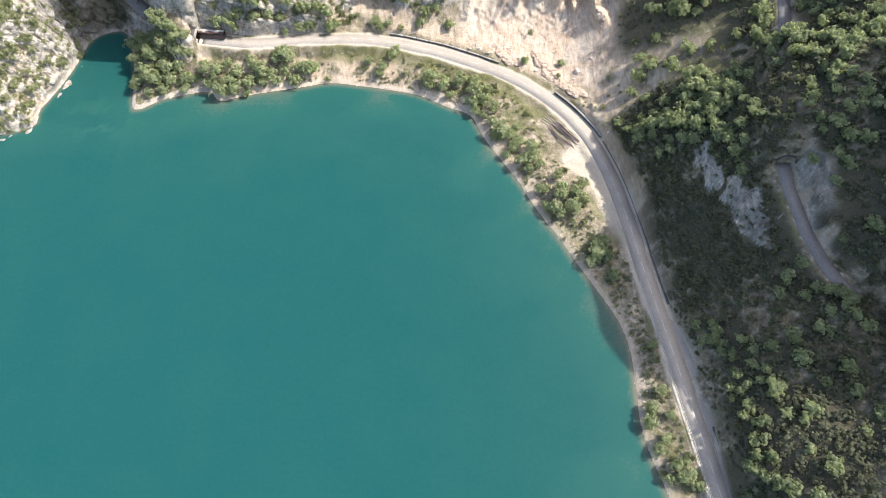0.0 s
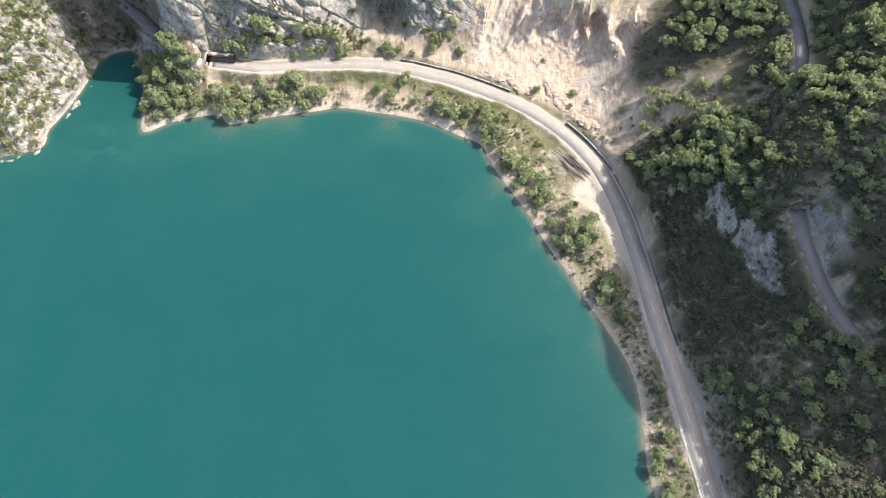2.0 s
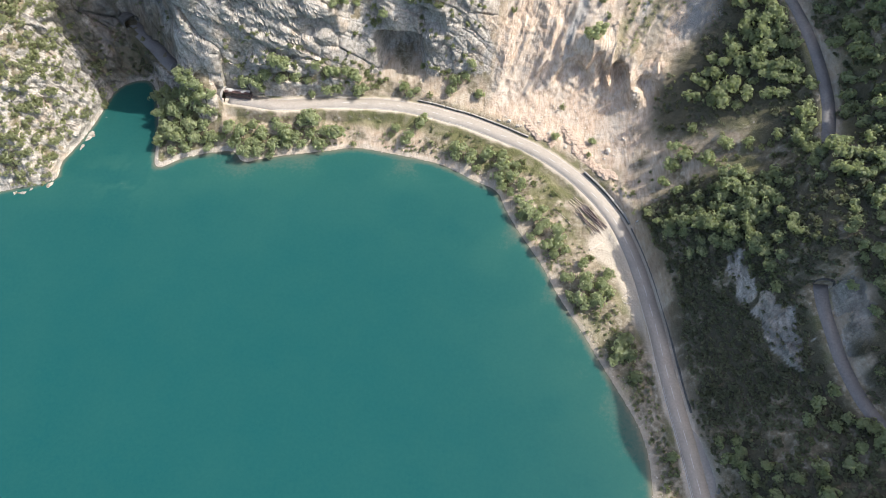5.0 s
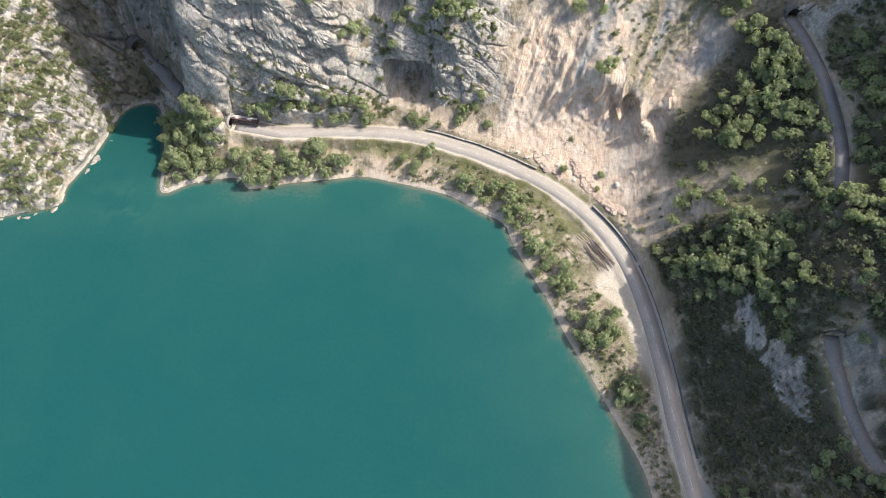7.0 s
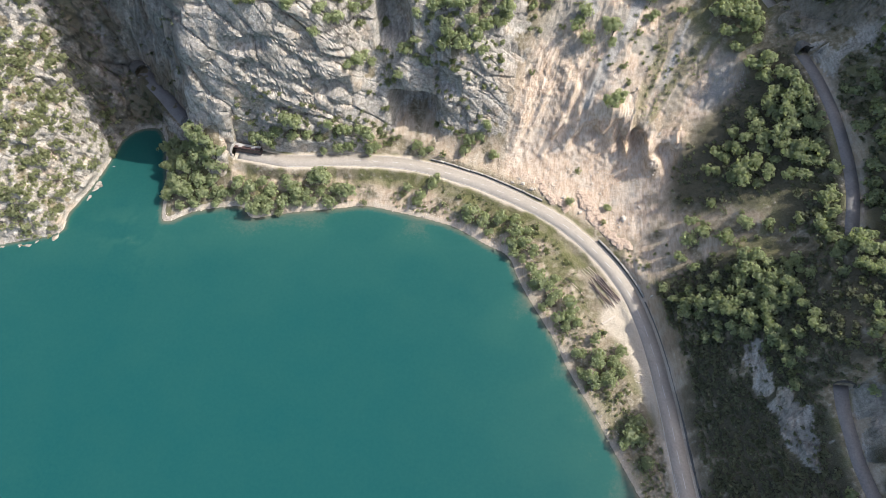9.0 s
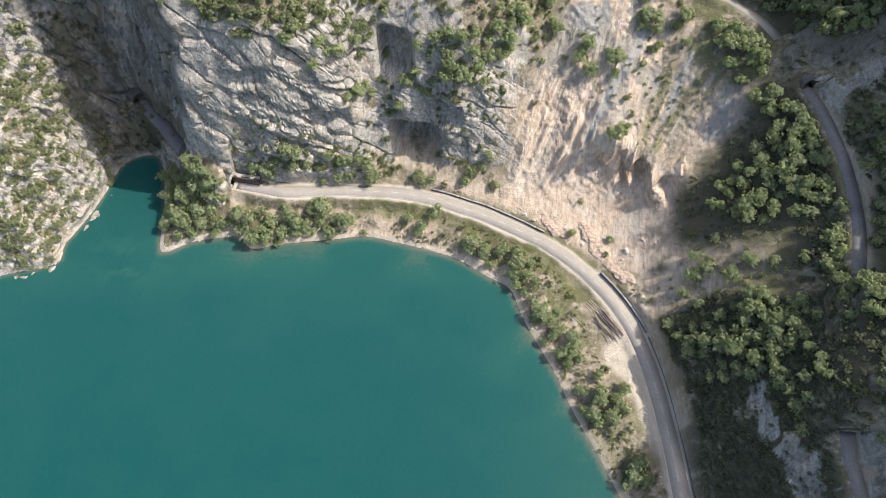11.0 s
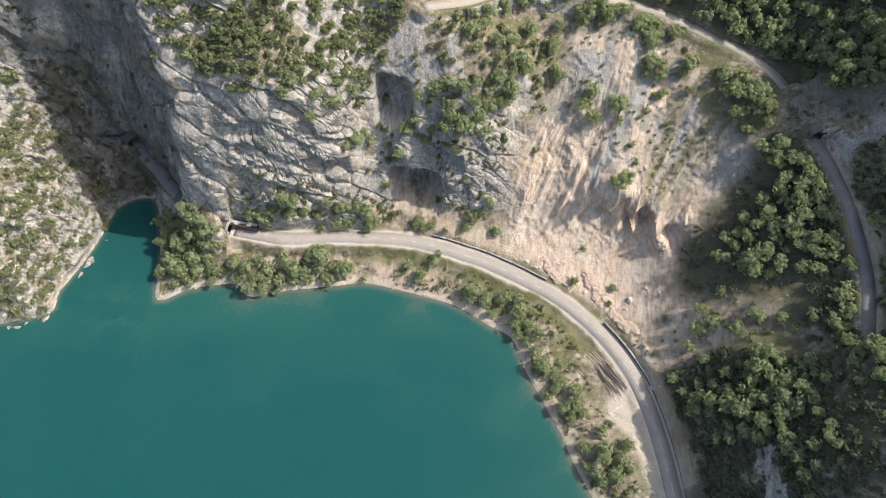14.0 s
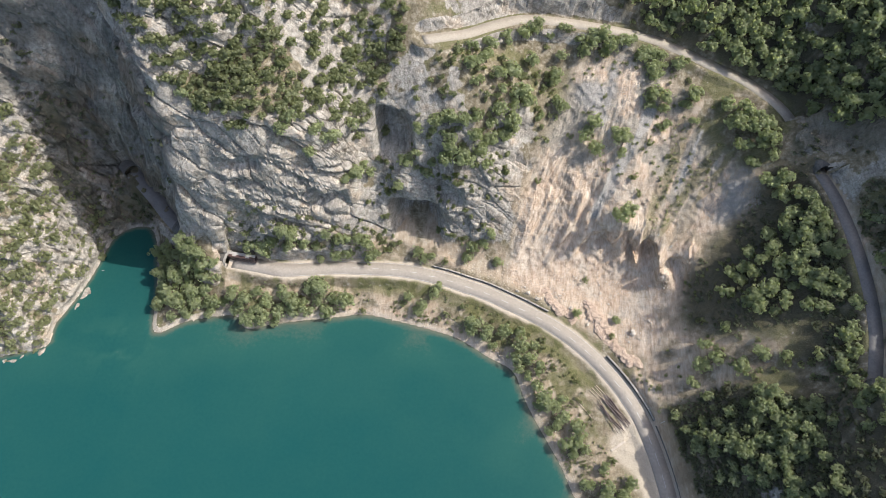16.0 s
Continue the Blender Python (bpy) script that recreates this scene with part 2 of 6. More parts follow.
def land(x, y):
    """Height of the land, its steepness apart; with the distances to shore and roads."""
    x, y = np.asarray(x, float).ravel(), np.asarray(y, float).ravel()
    z = raw_height(x, y)
    near = (x > -240) & (x < 180) & (y > -30) & (y < 345)
    dshore = np.full(x.shape, 200.0)
    droad, dtrack = np.full(x.shape, 200.0), np.full(x.shape, 200.0)
    dshore[near] = line_distance(x[near], y[near], SHORE[::2])[0]
    wet = inside(x, y, LAKE)
    rough = (fbm(x / 14, y / 14, octaves=4, seed=3) - 0.5) * 3.0 * smooth(dshore, 1, 10)
    z = np.maximum(z, 0.15 + np.where(x < -144, 1.3, 0.14) * np.minimum(dshore, 12)) + rough
    z = np.where(wet, -0.06 - 0.45 * np.minimum(dshore, 40), np.maximum(z, 0.1))
    dry = near & ~wet
    cut = dry & (x > -112)
    zz, dd = road_levels(x[cut], y[cut], ROAD_LINE, 4.0, z[cut])
    z[cut], droad[cut] = zz, dd
    for bay in (PULL_OUT_A, PULL_OUT_B):
        by = dry & (x > 76) & (x < 97) & (y > 40) & (y < 98)
        w = zone(x[by], y[by], bay, 0.9)
        z[by] = z[by] * (1 - w) + 4.85 * w
    gorge = dry & (x < -134) & (y > 232)
    z[gorge] = road_levels(x[gorge], y[gorge], GORGE_LINE, 3.2, z[gorge])[0]
    up = dry & (y > 85) & ((y > 262) | (x > 105)) & ((y > 178) | (y < 130.5))
    zz, dd = road_levels(x[up], y[up], TRACK_LINE, 2.8, z[up])
    over = (1 - smooth(np.abs(y[up] - 268.8), 8.6, 11.0)) * (x[up] > 100)      # the spur that the road passes under
    z[up], dtrack[up] = zz * (1 - over) + z[up] * over, dd + 20 * over
    return z, dshore, droad, dtrack, wet


def spread(lo, hi, step, reach):
    """Coordinates step apart from lo to hi, growing wider out to reach."""
    mid = list(np.arange(lo, hi + step, step))
    out, s = [], step
    v = hi
    while v < reach:
        s *= 1.3
        v += s
        out.append(v)
    left, s, v = [], step, lo
    while v > -reach:
        s *= 1.3
        v -= s
        left.append(v)
    return np.array(left[::-1] + mid + out)


def refined(bands, reach):
    """Coordinates with a step of its own in each band (from, to, step), growing wider outside."""
    mid = []
    for lo, hi, step in bands:
        mid += list(np.linspace(lo, hi, int(round((hi - lo) / step)), endpoint=False))
    return np.concatenate([spread(bands[0][0], bands[0][0] + 1, 0.85, reach)[:-1][spread(bands[0][0], bands[0][0] + 1, 0.85, reach)[:-1] < bands[0][0]], mid,
                           spread(bands[-1][1] - 1, bands[-1][1], 0.85, reach)[spread(bands[-1][1] - 1, bands[-1][1], 0.85, reach) >= bands[-1][1]]])


GX = refined([(-222, -152, 0.75), (-152, -118, 0.42), (-118, 0, 0.55), (0, 104, 0.6), (104, 152, 0.85)], 2600)
GY = refined([(22, 205, 0.85), (205, 231, 0.6), (231, 264, 0.25), (264, 310, 0.45), (310, 322, 0.7)], 2600)
MX, MY = np.meshgrid(GX, GY)
MZ, DSHORE, DROAD, DTRACK, WET = (a.reshape(MX.shape) for a in land(MX, MY))
gy_, gx_ = np.gradient(MZ, GY, GX)
STEEP = np.hypot(gx_, gy_)

# named stretches of ground
SLIDE = [(6, 229), (7, 241), (7, 250), (12, 264), (20, 281), (26, 296), (46, 303), (62, 297), (80, 273), (98, 261), (99, 250), (86, 240), (77, 227), (75, 210), (66, 197), (52, 205), (33, 217)]
GREY_SCREE = [(25, 287), (32, 302), (47, 303), (49, 283), (54, 271), (48, 252), (42, 255), (44, 269), (33, 280)]
GREY_FAN = [(80, 255), (94, 264), (99, 260), (101, 251), (86, 247)]
VERGE = [(-60, 223), (-40, 225), (-18, 223), (0, 218), (18, 210), (36, 199), (48, 186), (44, 184), (30, 196), (12, 207), (-8, 215), (-30, 219), (-58, 219)]
LAYBY = [(50, 167), (58, 176), (62, 168), (68, 152), (71, 130), (73, 114), (71.5, 112), (69, 125), (65, 135), (61.5, 146), (59, 153), (50, 161)]
EARTH_BANK = [(60, 198), (66, 191), (71, 176), (76, 158), (79, 138), (81, 116), (83.6, 100), (85, 88), (84, 80), (86, 62), (79, 100), (74, 130), (70, 155), (60, 182)]
OUTCROP_A = [(92.5, 148), (96.6, 147), (97.5, 141), (99, 136), (99.6, 130), (96.5, 128), (95.6, 136), (92.2, 144)]
OUTCROP_B = [(100, 132), (102, 130), (106.5, 124.5), (109, 121), (111.6, 114), (112.4, 106), (107.5, 109), (104.5, 112.5), (101.6, 117), (99.8, 124)]
HOLLOW = [(77, 210), (78, 228), (84, 238), (94, 248), (104, 262), (116, 262), (124, 240), (128, 214), (108, 203), (92, 204)]
UPPER_WOOD = [(40, 314), (62, 306), (78, 301), (92, 296), (104, 288), (112, 282), (119, 270), (132, 268), (160, 262), (170, 345), (30, 345)]
SHRUB_SLOPE = [(87, 90), (81, 112), (78, 138), (75, 160), (71, 178), (90, 186), (112, 176), (114, 140), (112, 92)]
SCREE_FAN = [(55, 229), (60, 231.5), (66, 232), (71, 228), (76, 225), (77, 219), (72, 213), (64, 212), (58, 216), (52, 224)]
TRACK_CUT = [(118, 131), (121, 130), (126, 126), (127, 120), (127.5, 111), (130.5, 101), (132, 96), (127.5, 101), (123.6, 108), (119.2, 120)]
ROAD_CUT = [(121, 258), (125, 252), (129, 240), (132.5, 228), (134.5, 214), (134, 200), (130.5, 183), (128.4, 183), (130.8, 198), (131.5, 212), (129, 230), (124.6, 247)]
z_slide = zone(MX, MY, SLIDE, 4)
z_grey = np.maximum(zone(MX, MY, GREY_SCREE, 3.5), zone(MX, MY, GREY_FAN, 2.5))
z_verge = zone(MX, MY, VERGE, 2.0)
z_bays = np.maximum(zone(MX, MY, PULL_OUT_A, 1.0), zone(MX, MY, PULL_OUT_B, 1.0))
z_layby = np.maximum(zone(MX, MY, LAYBY, 2.0), z_bays)
z_bank = zone(MX, MY, EARTH_BANK, 2.0)
n_big = fbm(MX / 30, MY / 30, octaves=3, seed=11)
n_mid = fbm(MX / 7, MY / 7, octaves=4, seed=21)
upper = smooth(MY, 254, 264) * smooth(10 - MX, -8, 8)
z_rock = smooth(STEEP + upper * 0.35 + (n_mid - 0.5) * (0.9 + 0.8 * upper), 1.2, 1.8) * (1 - z_slide * 0.75) * (1 - z_bank)
z_rock *= smooth(DROAD, 4.5, 7.0) + 0.9 * (MY > 226) * (MX < -48) * (MX > -112) * (DROAD > 4)
z_rock = np.clip(z_rock, 0, 1)
west = smooth(-MX, 157, 170) * smooth(270 - MY, -10, 15)
z_rock = np.maximum(z_rock, west * smooth(n_mid, 0.27, 0.42))
east = smooth(MX, 68, 80) * smooth(MY, 260, 235)
z_rock *= 1 - 0.9 * east
z_rock *= 1 - 0.75 * smooth(MX, 38, 50) * (MY > 258) * (DTRACK < 12)
outcrop = np.maximum(zone(MX, MY, OUTCROP_A, 2.5), zone(MX, MY, OUTCROP_B, 2.5))
outcrop = smooth(outcrop + (fbm(MX / 3, MY / 3, octaves=3, seed=29) - 0.5) * 1.3, 0.38, 0.56)
z_rock = np.maximum(z_rock, outcrop)
SPUR = [(106, 264), (110, 280), (122, 288), (146, 280), (150, 262), (136, 256), (122, 262)]
z_rock = np.maximum(z_rock, zone(MX, MY, SPUR, 3) * smooth(n_mid, 0.44, 0.56))
z_rock = np.maximum(z_rock, zone(MX, MY, TRACK_CUT, 3) * smooth(n_mid, 0.36, 0.52))
GORGE = [(-186, 247), (-176, 238), (-166, 246), (-152, 244), (-138, 236), (-132, 240), (-146, 256), (-158, 268), (-176, 272), (-190, 266)]
LIT_SLOPE = [(61, 187), (68, 181), (78, 180), (88, 184), (98, 190), (104, 197), (98, 201), (88, 202), (80, 206), (76, 213), (71, 210), (64, 197)]
z_gorge, z_lit = zone(MX, MY, GORGE, 4), zone(MX, MY, LIT_SLOPE, 4)
z_rock *= 1 - z_gorge * 0.7 * smooth(n_mid, 0.52, 0.62)
z_bank = np.maximum(z_bank, np.maximum(zone(MX, MY, TRACK_CUT, 2.0), zone(MX, MY, ROAD_CUT, 1.5)) * 0.9)
z_shore = smooth(4.2 - DSHORE + (n_mid - 0.5) * 5, 0, 2.0) * (MZ > -1) * smooth(MX, -116, -106) * (1 - 0.6 * smooth(MX, 10, 25))
z_rock = np.maximum(z_rock, smooth(3.0 - DSHORE, 0, 2.0) * 0.8 * (MZ > -1) * (1 - 0.75 * smooth(MX, -112, -104)))
DRY_BANK = [(-114, 222), (-100, 219), (-60, 222), (-30, 224), (0, 217), (20, 209), (40, 195), (52, 176), (62, 140), (70, 105), (78, 70), (76, 40), (70, 40), (68, 80), (50, 121), (20, 176), (12, 193), (-20, 208), (-50, 213), (-100, 204), (-116, 208)]
z_rock *= 1 - 0.85 * zone(MX, MY, DRY_BANK, 2) * smooth(DSHORE, 2, 4)
CAVE_FOOT = [(-62, 233), (-46, 235), (-20, 233), (6, 228), (9, 240), (-6, 246), (-24, 248), (-46, 246), (-62, 239)]
z_cave = zone(MX, MY, CAVE_FOOT, 3)
z_dry = zone(MX, MY, DRY_BANK, 2) * smooth(fbm(MX / 5, MY / 5, octaves=4, seed=37), 0.46, 0.6) * 0.62 * (1 - 0.7 * smooth(MX, 38, 48))

# relief of the rock, laid along the slope's normal
nx, ny, nz = -gx_, -gy_, np.ones_like(MZ)
ln = np.sqrt(nx * nx + ny * ny + 1)
nx, ny, nz = nx / ln, ny / ln, nz / ln
warp = (fbm(MX / 16, MY / 16, MZ / 16, 3, 81) - 0.5) * 14
crag = fbm(MX / 19, MY / 19, MZ / 23, 3, 31, True) - 0.55
u_, v_, w_ = (MX * 0.8 - MZ * 0.6), MY + warp * 0.2, (MX * 0.6 + MZ * 0.8) + warp * 0.25
block1, step1, gap1 = worley(u_ / 27, v_ / 14, w_ / 9.0, 101)
block2, step2, gap2 = worley(u_ / 9, v_ / 6, w_ / 3.0, 111)
block3, step3, gap3 = worley(MX / 2.1, MY / 2.1, MZ / 1.7, 121)
bed = (w_ + warp * 0.5) / 11
bed = bed - np.floor(bed)
ledge = np.where(bed < 0.86, bed / 0.86, (1 - bed) / 0.14) - 0.5
layer = (w_ + warp * 0.35) / 4.6 + 0.25 * fbm(MX / 9, MY / 9, MZ / 9, 2, 47)
layer = np.abs(layer - np.floor(layer) - 0.5)
seam = np.exp(-(layer / 0.045) ** 2) * smooth(fbm(u_ / 22, v_ / 9, w_ / 6, 3, 49), 0.4, 0.55)
cleft = fbm((MX + 0.35 * MZ) / 6.5, MY / 14, MZ / 30, 4, 43, True) - 0.5
amount = np.maximum(z_rock * smooth(STEEP, 0.8, 2.2), np.maximum(0.9 * outcrop, 0.6 * zone(MX, MY, SPUR, 3)))
broken = smooth(fbm(MX / 24, MY / 24, MZ / 24, 2, 87), 0.44, 0.6)
push = amount * (1 - 0.4 * smooth(MX, -66, -56)) * (crag * 4.8 + (0.5 - block1) * 1.4 + (step1 - 0.5) * 2.6 + ((0.5 - block2) * 0.9 + (step2 - 0.5) * 1.0) * (0.15 + 1.0 * broken)
                 + ((0.5 - block3) * 0.3 + (step3 - 0.5) * 0.3) * (0.15 + broken) - ledge * 0.8 * broken + cleft * 0.9
                 - 0.7 * seam - 1.0 * np.exp(-(gap1 / 0.05) ** 2) - 0.5 * np.exp(-(gap2 / 0.07) ** 2) * (0.2 + 0.8 * broken))
sway = (fbm(MX / 12, MY / 12, octaves=3, seed=53) - 0.5) * 6
lean = (0.42 - 0.5 * smooth(MX, 25, 70)) * (MY - 230)
rill = fbm((MX - lean + 0.6 * sway) / 5.5, MY / 55, None, 5, 51, True) ** 1.5 - 0.35
face = z_slide * smooth(STEEP, 0.55, 1.3)
push += z_bank * (fbm(MX / 4.5, MY / 4.5, octaves=4, seed=93, ridged=True) - 0.5) * 2.2
fan = zone(MX, MY, SCREE_FAN, 2.5)
push += face * (1 - 0.92 * fan) * (rill * (1.5 + 0.7 * smooth(MY, 240, 252)) + (fbm((MX - lean) / 11, MY / 19, MZ / 19, 4, 57, True) - 0.5) * 2.8 + (step3 - 0.5) * 0.25)
push += (fbm(MX / 2.6, MY / 2.6, octaves=3, seed=61) - 0.5) * (0.35 - 0.2 * z_rock + 0.4 * z_slide) * (~WET)
push += west * ((fbm(MX / 7, MY / 7, MZ / 7, 4, 91, True) - 0.5) * 3.8 + (step2 - 0.5) * 1.2 + (0.5 - block3) * 0.8)
for cx, cy, cz, rx_, rz_, deep in ((46, 243, 24, 2.6, 2.0, 3.2), (37, 240, 20, 1.3, 1.2, 1.8), (43.5, 247, 29, 4.0, 2.0, 1.8), (56.5, 240, 25, 1.5, 5.0, 3.6), (63, 239, 25.5, 3.6, 4.6, 4.6), (75.5, 232, 25.5, 3.2, 3.0, 3.8), (50, 237, 20, 3.5, 3, 1.0)):
    push -= deep * np.exp(-((MX - cx) / rx_) ** 2 - ((MY - cy) / 9) ** 2 - ((MZ - cz) / rz_) ** 2)
# head scarp of the slide: firm ground breaks off along this line above the chutes
SCARP = np.array([(33, 239.5), (37, 243), (41, 247), (46, 246.5), (49, 243), (52, 245.5), (55, 246), (57, 241.5), (60, 243.5), (64, 243.5), (67, 240.5), (69.5, 235), (72, 237), (75.5, 236.5), (78.5, 233.5), (83, 236)])
d_, s_, side_ = line_distance(MX, MY, SCARP)
d_ = d_ * side_ + (fbm(MX / 2.2, MY / 2.2, octaves=3, seed=58) - 0.5) * 1.6
ends = smooth(s_, 0.0, 2.0) * (1 - smooth(s_, 12.5, 15.0))
ends *= 0.55 + 0.45 * smooth(s_, 5.0, 8.0)
push += ends * 2.6 * smooth(d_, -0.5, 0.5) * (1 - smooth(d_, 1.0, 9.0))
push -= ends * 1.5 * smooth(-d_, -0.3, 0.8) * (1 - smooth(-d_, 1.0, 6.0))
# spurs of firm earth between the chutes of the slide: x, y at top and foot, half width, height
SPURS = [(35, 258, 29.5, 246, 1.5, 1.6), (30.5, 250, 24, 237, 1.3, 1.3), (38.5, 250, 33.5, 240, 1.6, 1.2), (23, 258, 16, 243, 1.4, 1.0), (58.5, 244, 59.6, 238, 1.5, 1.7), (53, 247, 52.7, 241, 1.8, 0.8), (67.5, 238.5, 70.4, 230.6, 2.1, 3.1), (79.5, 240, 80.5, 232, 2.4, 1.5), (16, 252, 10.5, 239, 1.4, 1.0), (60.6, 254, 58.4, 247, 1.6, 1.0), (68.3, 250, 65.2, 244, 1.8, 1.2), (43, 262, 38, 252, 1.6, 1.2)]
for xa, ya, xb, yb, wide, high in SPURS:
    d_, s_, _ = line_distance(MX, MY, np.array([(xa, ya), (0.5 * (xa + xb) + 0.6, 0.5 * (ya + yb)), (xb, yb)]))
    push += high * np.exp(-((d_ + 0.8 * (n_mid - 0.5)) / wide) ** 2)
calm = (1 - z_bays) * smooth(DROAD, 4.2, 7.5) * smooth(DTRACK, 2.9, 5.5) * smooth(DSHORE, 0.3, np.where(MX < -140, 1.8, 4))
push *= calm * ((np.abs(MX + 35) < 192) & (MY > 15) & (MY < 330))
PX, PY, PZ = MX + nx * push, MY + ny * push, MZ + nz * push
# caves under the crags: middle, half width, half height, depth into the rock
for cx, cy, cz, rx_, rz_, deep in ((-34, 247, 24.5, 9.5, 8.0, 17.0), (-43.5, 265, 57, 7.0, 8.5, 13.0), (-20, 252, 40, 5.0, 5.0, 5.0), (-68, 243, 41, 6.0, 3.5, 4.0), (-98, 240, 64, 7.0, 3.0, 4.0)):
    PY += deep * np.exp(-np.abs((MX + 0.3 * (MZ - cz) * (n_mid - 0.2) - cx) / rx_) ** 6 - np.abs((MZ - cz) / rz_) ** 6 - ((MY - cy) / 12) ** 4)


def pick(field, x, y):
    i = np.clip(np.searchsorted(GX, np.asarray(x, float)), 0, len(GX) - 1)
    j = np.clip(np.searchsorted(GY, np.asarray(y, float)), 0, len(GY) - 1)
    return field[j, i]


# ---- materials ----
def material(name):
    m = bpy.data.materials.new(name)
    m.use_nodes = True
    return m, m.node_tree.nodes, m.node_tree.links, m.node_tree.nodes["Principled BSDF"]


def tex_noise(nodes, links, scale, detail=6.0, rough=0.55, vector=None, lacunarity=2.0):
    n = nodes.new("ShaderNodeTexNoise")
    n.inputs["Scale"].default_value, n.inputs["Detail"].default_value, n.inputs["Roughness"].default_value = scale, detail, rough
    if vector is not None:
        links.new(vector, n.inputs["Vector"])
    return n.outputs["Fac"]


def ramp(nodes, links, fac, stops):
    r = nodes.new("ShaderNodeValToRGB")
    e = r.color_ramp.elements
    while len(e) < len(stops):
        e.new(0.5)
    for q, (pos, col) in zip(e, stops):
        q.position, q.color = pos, (*col, 1) if len(col) == 3 else col
    links.new(fac, r.inputs[0])
    return r.outputs["Color"]


def mix(nodes, links, fac, a, b, mode='MIX'):
    m = nodes.new("ShaderNodeMix")
    m.data_type, m.blend_type = 'RGBA', mode
    for sock, v in ((m.inputs[0], fac), (m.inputs[6], a), (m.inputs[7], b)):
        if isinstance(v, (int, float)):
            sock.default_value = v
        elif isinstance(v, tuple):
            sock.default_value = (*v, 1)
        else:
            links.new(v, sock)
    return m.outputs[2]


def maths(nodes, links, op, a, b=0.0, clamp=False):
    m = nodes.new("ShaderNodeMath")
    m.operation, m.use_clamp = op, clamp
    for sock, v in ((m.inputs[0], a), (m.inputs[1], b)):
        if isinstance(v, (int, float)):
            sock.default_value = v
        else:
            links.new(v, sock)
    return m.outputs[0]


def bump(nodes, links, bsdf, height, strength, distance):
    b = nodes.new("ShaderNodeBump")
    b.inputs["Strength"].default_value, b.inputs["Distance"].default_value = strength, distance
    links.new(height, b.inputs["Height"])
    links.new(b.outputs[0], bsdf.inputs["Normal"])


def place(nodes):
    return nodes.new("ShaderNodeNewGeometry").outputs["Position"]


def ground_material():
    m, n, l, bsdf = material("hillside")
    p = place(n)
    at = n.new("ShaderNodeAttribute")
    at.attribute_name = "zones"
    sep = n.new("ShaderNodeSeparateColor")
    l.new(at.outputs["Color"], sep.inputs[0])
    at2 = n.new("ShaderNodeAttribute")
    at2.attribute_name = "zones_more"
    sep2 = n.new("ShaderNodeSeparateColor")
    l.new(at2.outputs["Color"], sep2.inputs[0])
    f1, f2, f3 = tex_noise(n, l, 0.09, 6, 0.6, p), tex_noise(n, l, 0.55, 8, 0.65, p), tex_noise(n, l, 2.6, 6, 0.7, p)
    stretch = n.new("ShaderNodeMapping")
    stretch.inputs["Scale"].default_value = (0.75, 0.14, 0.55)
    stretch.inputs["Rotation"].default_value = (0.3, 0.5, 0.2)
    l.new(p, stretch.inputs["Vector"])
    f4 = tex_noise(n, l, 1.0, 7, 0.65, stretch.outputs[0])
    # dry turf and stony soil
    soil = ramp(n, l, f2, [(0.3, (0.1, 0.088, 0.055)), (0.5, (0.21, 0.18, 0.125)), (0.62, (0.32, 0.285, 0.22)), (0.75, (0.48, 0.44, 0.37))])
    turf = ramp(n, l, f3, [(0.3, (0.055, 0.068, 0.025)), (0.55, (0.145, 0.143, 0.068)), (0.75, (0.26, 0.235, 0.13))])
    base = mix(n, l, sep.outputs["Blue"], soil, turf)
    # slide debris: pink-beige earth with paler streaks
    slide = ramp(n, l, f4, [(0.28, (0.3, 0.232, 0.172)), (0.42, (0.485, 0.397, 0.312)), (0.55, (0.59, 0.505, 0.412)), (0.75, (0.69, 0.63, 0.54))])
    pinks = ramp(n, l, f1, [(0.4, (1, 1, 1)), (0.6, (1.0, 0.92, 0.86)), (0.75, (0.96, 0.97, 0.98))])
    slide = mix(n, l, 1.0, slide, pinks, 'MULTIPLY')
    grit = ramp(n, l, f3, [(0.3, (0.68, 0.68, 0.68)), (0.7, (1.12, 1.12, 1.12))])
    slide = mix(n, l, 0.45, slide, grit, 'MULTIPLY')
    base = mix(n, l, sep.outputs["Green"], base, slide)
    grey = ramp(n, l, f3, [(0.3, (0.2, 0.19, 0.175)), (0.6, (0.4, 0.385, 0.36)), (0.8, (0.52, 0.5, 0.47))])
    base = mix(n, l, sep2.outputs["Red"], base, grey)
    # limestone: pale grey, stained
    rock = ramp(n, l, f4, [(0.24, (0.17, 0.155, 0.134)), (0.38, (0.315, 0.292, 0.257)), (0.54, (0.455, 0.428, 0.383)), (0.74, (0.6, 0.57, 0.515))])
    stain = ramp(n, l, f1, [(0.35, (0.72, 0.71, 0.7)), (0.52, (1, 1, 1)), (0.68, (1.05, 0.92, 0.8))])
    rock = mix(n, l, 0.85, rock, stain, 'MULTIPLY')
    rock = mix(n, l, 0.85, rock, grit, 'MULTIPLY')
    # open joints along and across the tilted beds
    beds = n.new("ShaderNodeMapping")
    beds.inputs["Rotation"].default_value = (0.0, 0.62, 0.0)
    beds.inputs["Scale"].default_value = (0.16, 0.3, 0.5)
    warped = n.new("ShaderNodeVectorMath")
    warped.operation = 'ADD'
    l.new(p, warped.inputs[0])
    wob = n.new("ShaderNodeTexNoise")
    wob.inputs["Scale"].default_value, wob.inputs["Detail"].default_value = 0.25, 4.0
    l.new(p, wob.inputs["Vector"])
    wide = n.new("ShaderNodeVectorMath")
    wide.operation = 'SCALE'
    wide.inputs["Scale"].default_value = 5.0
    l.new(wob.outputs["Color"], wide.inputs[0])
    l.new(wide.outputs[0], warped.inputs[1])
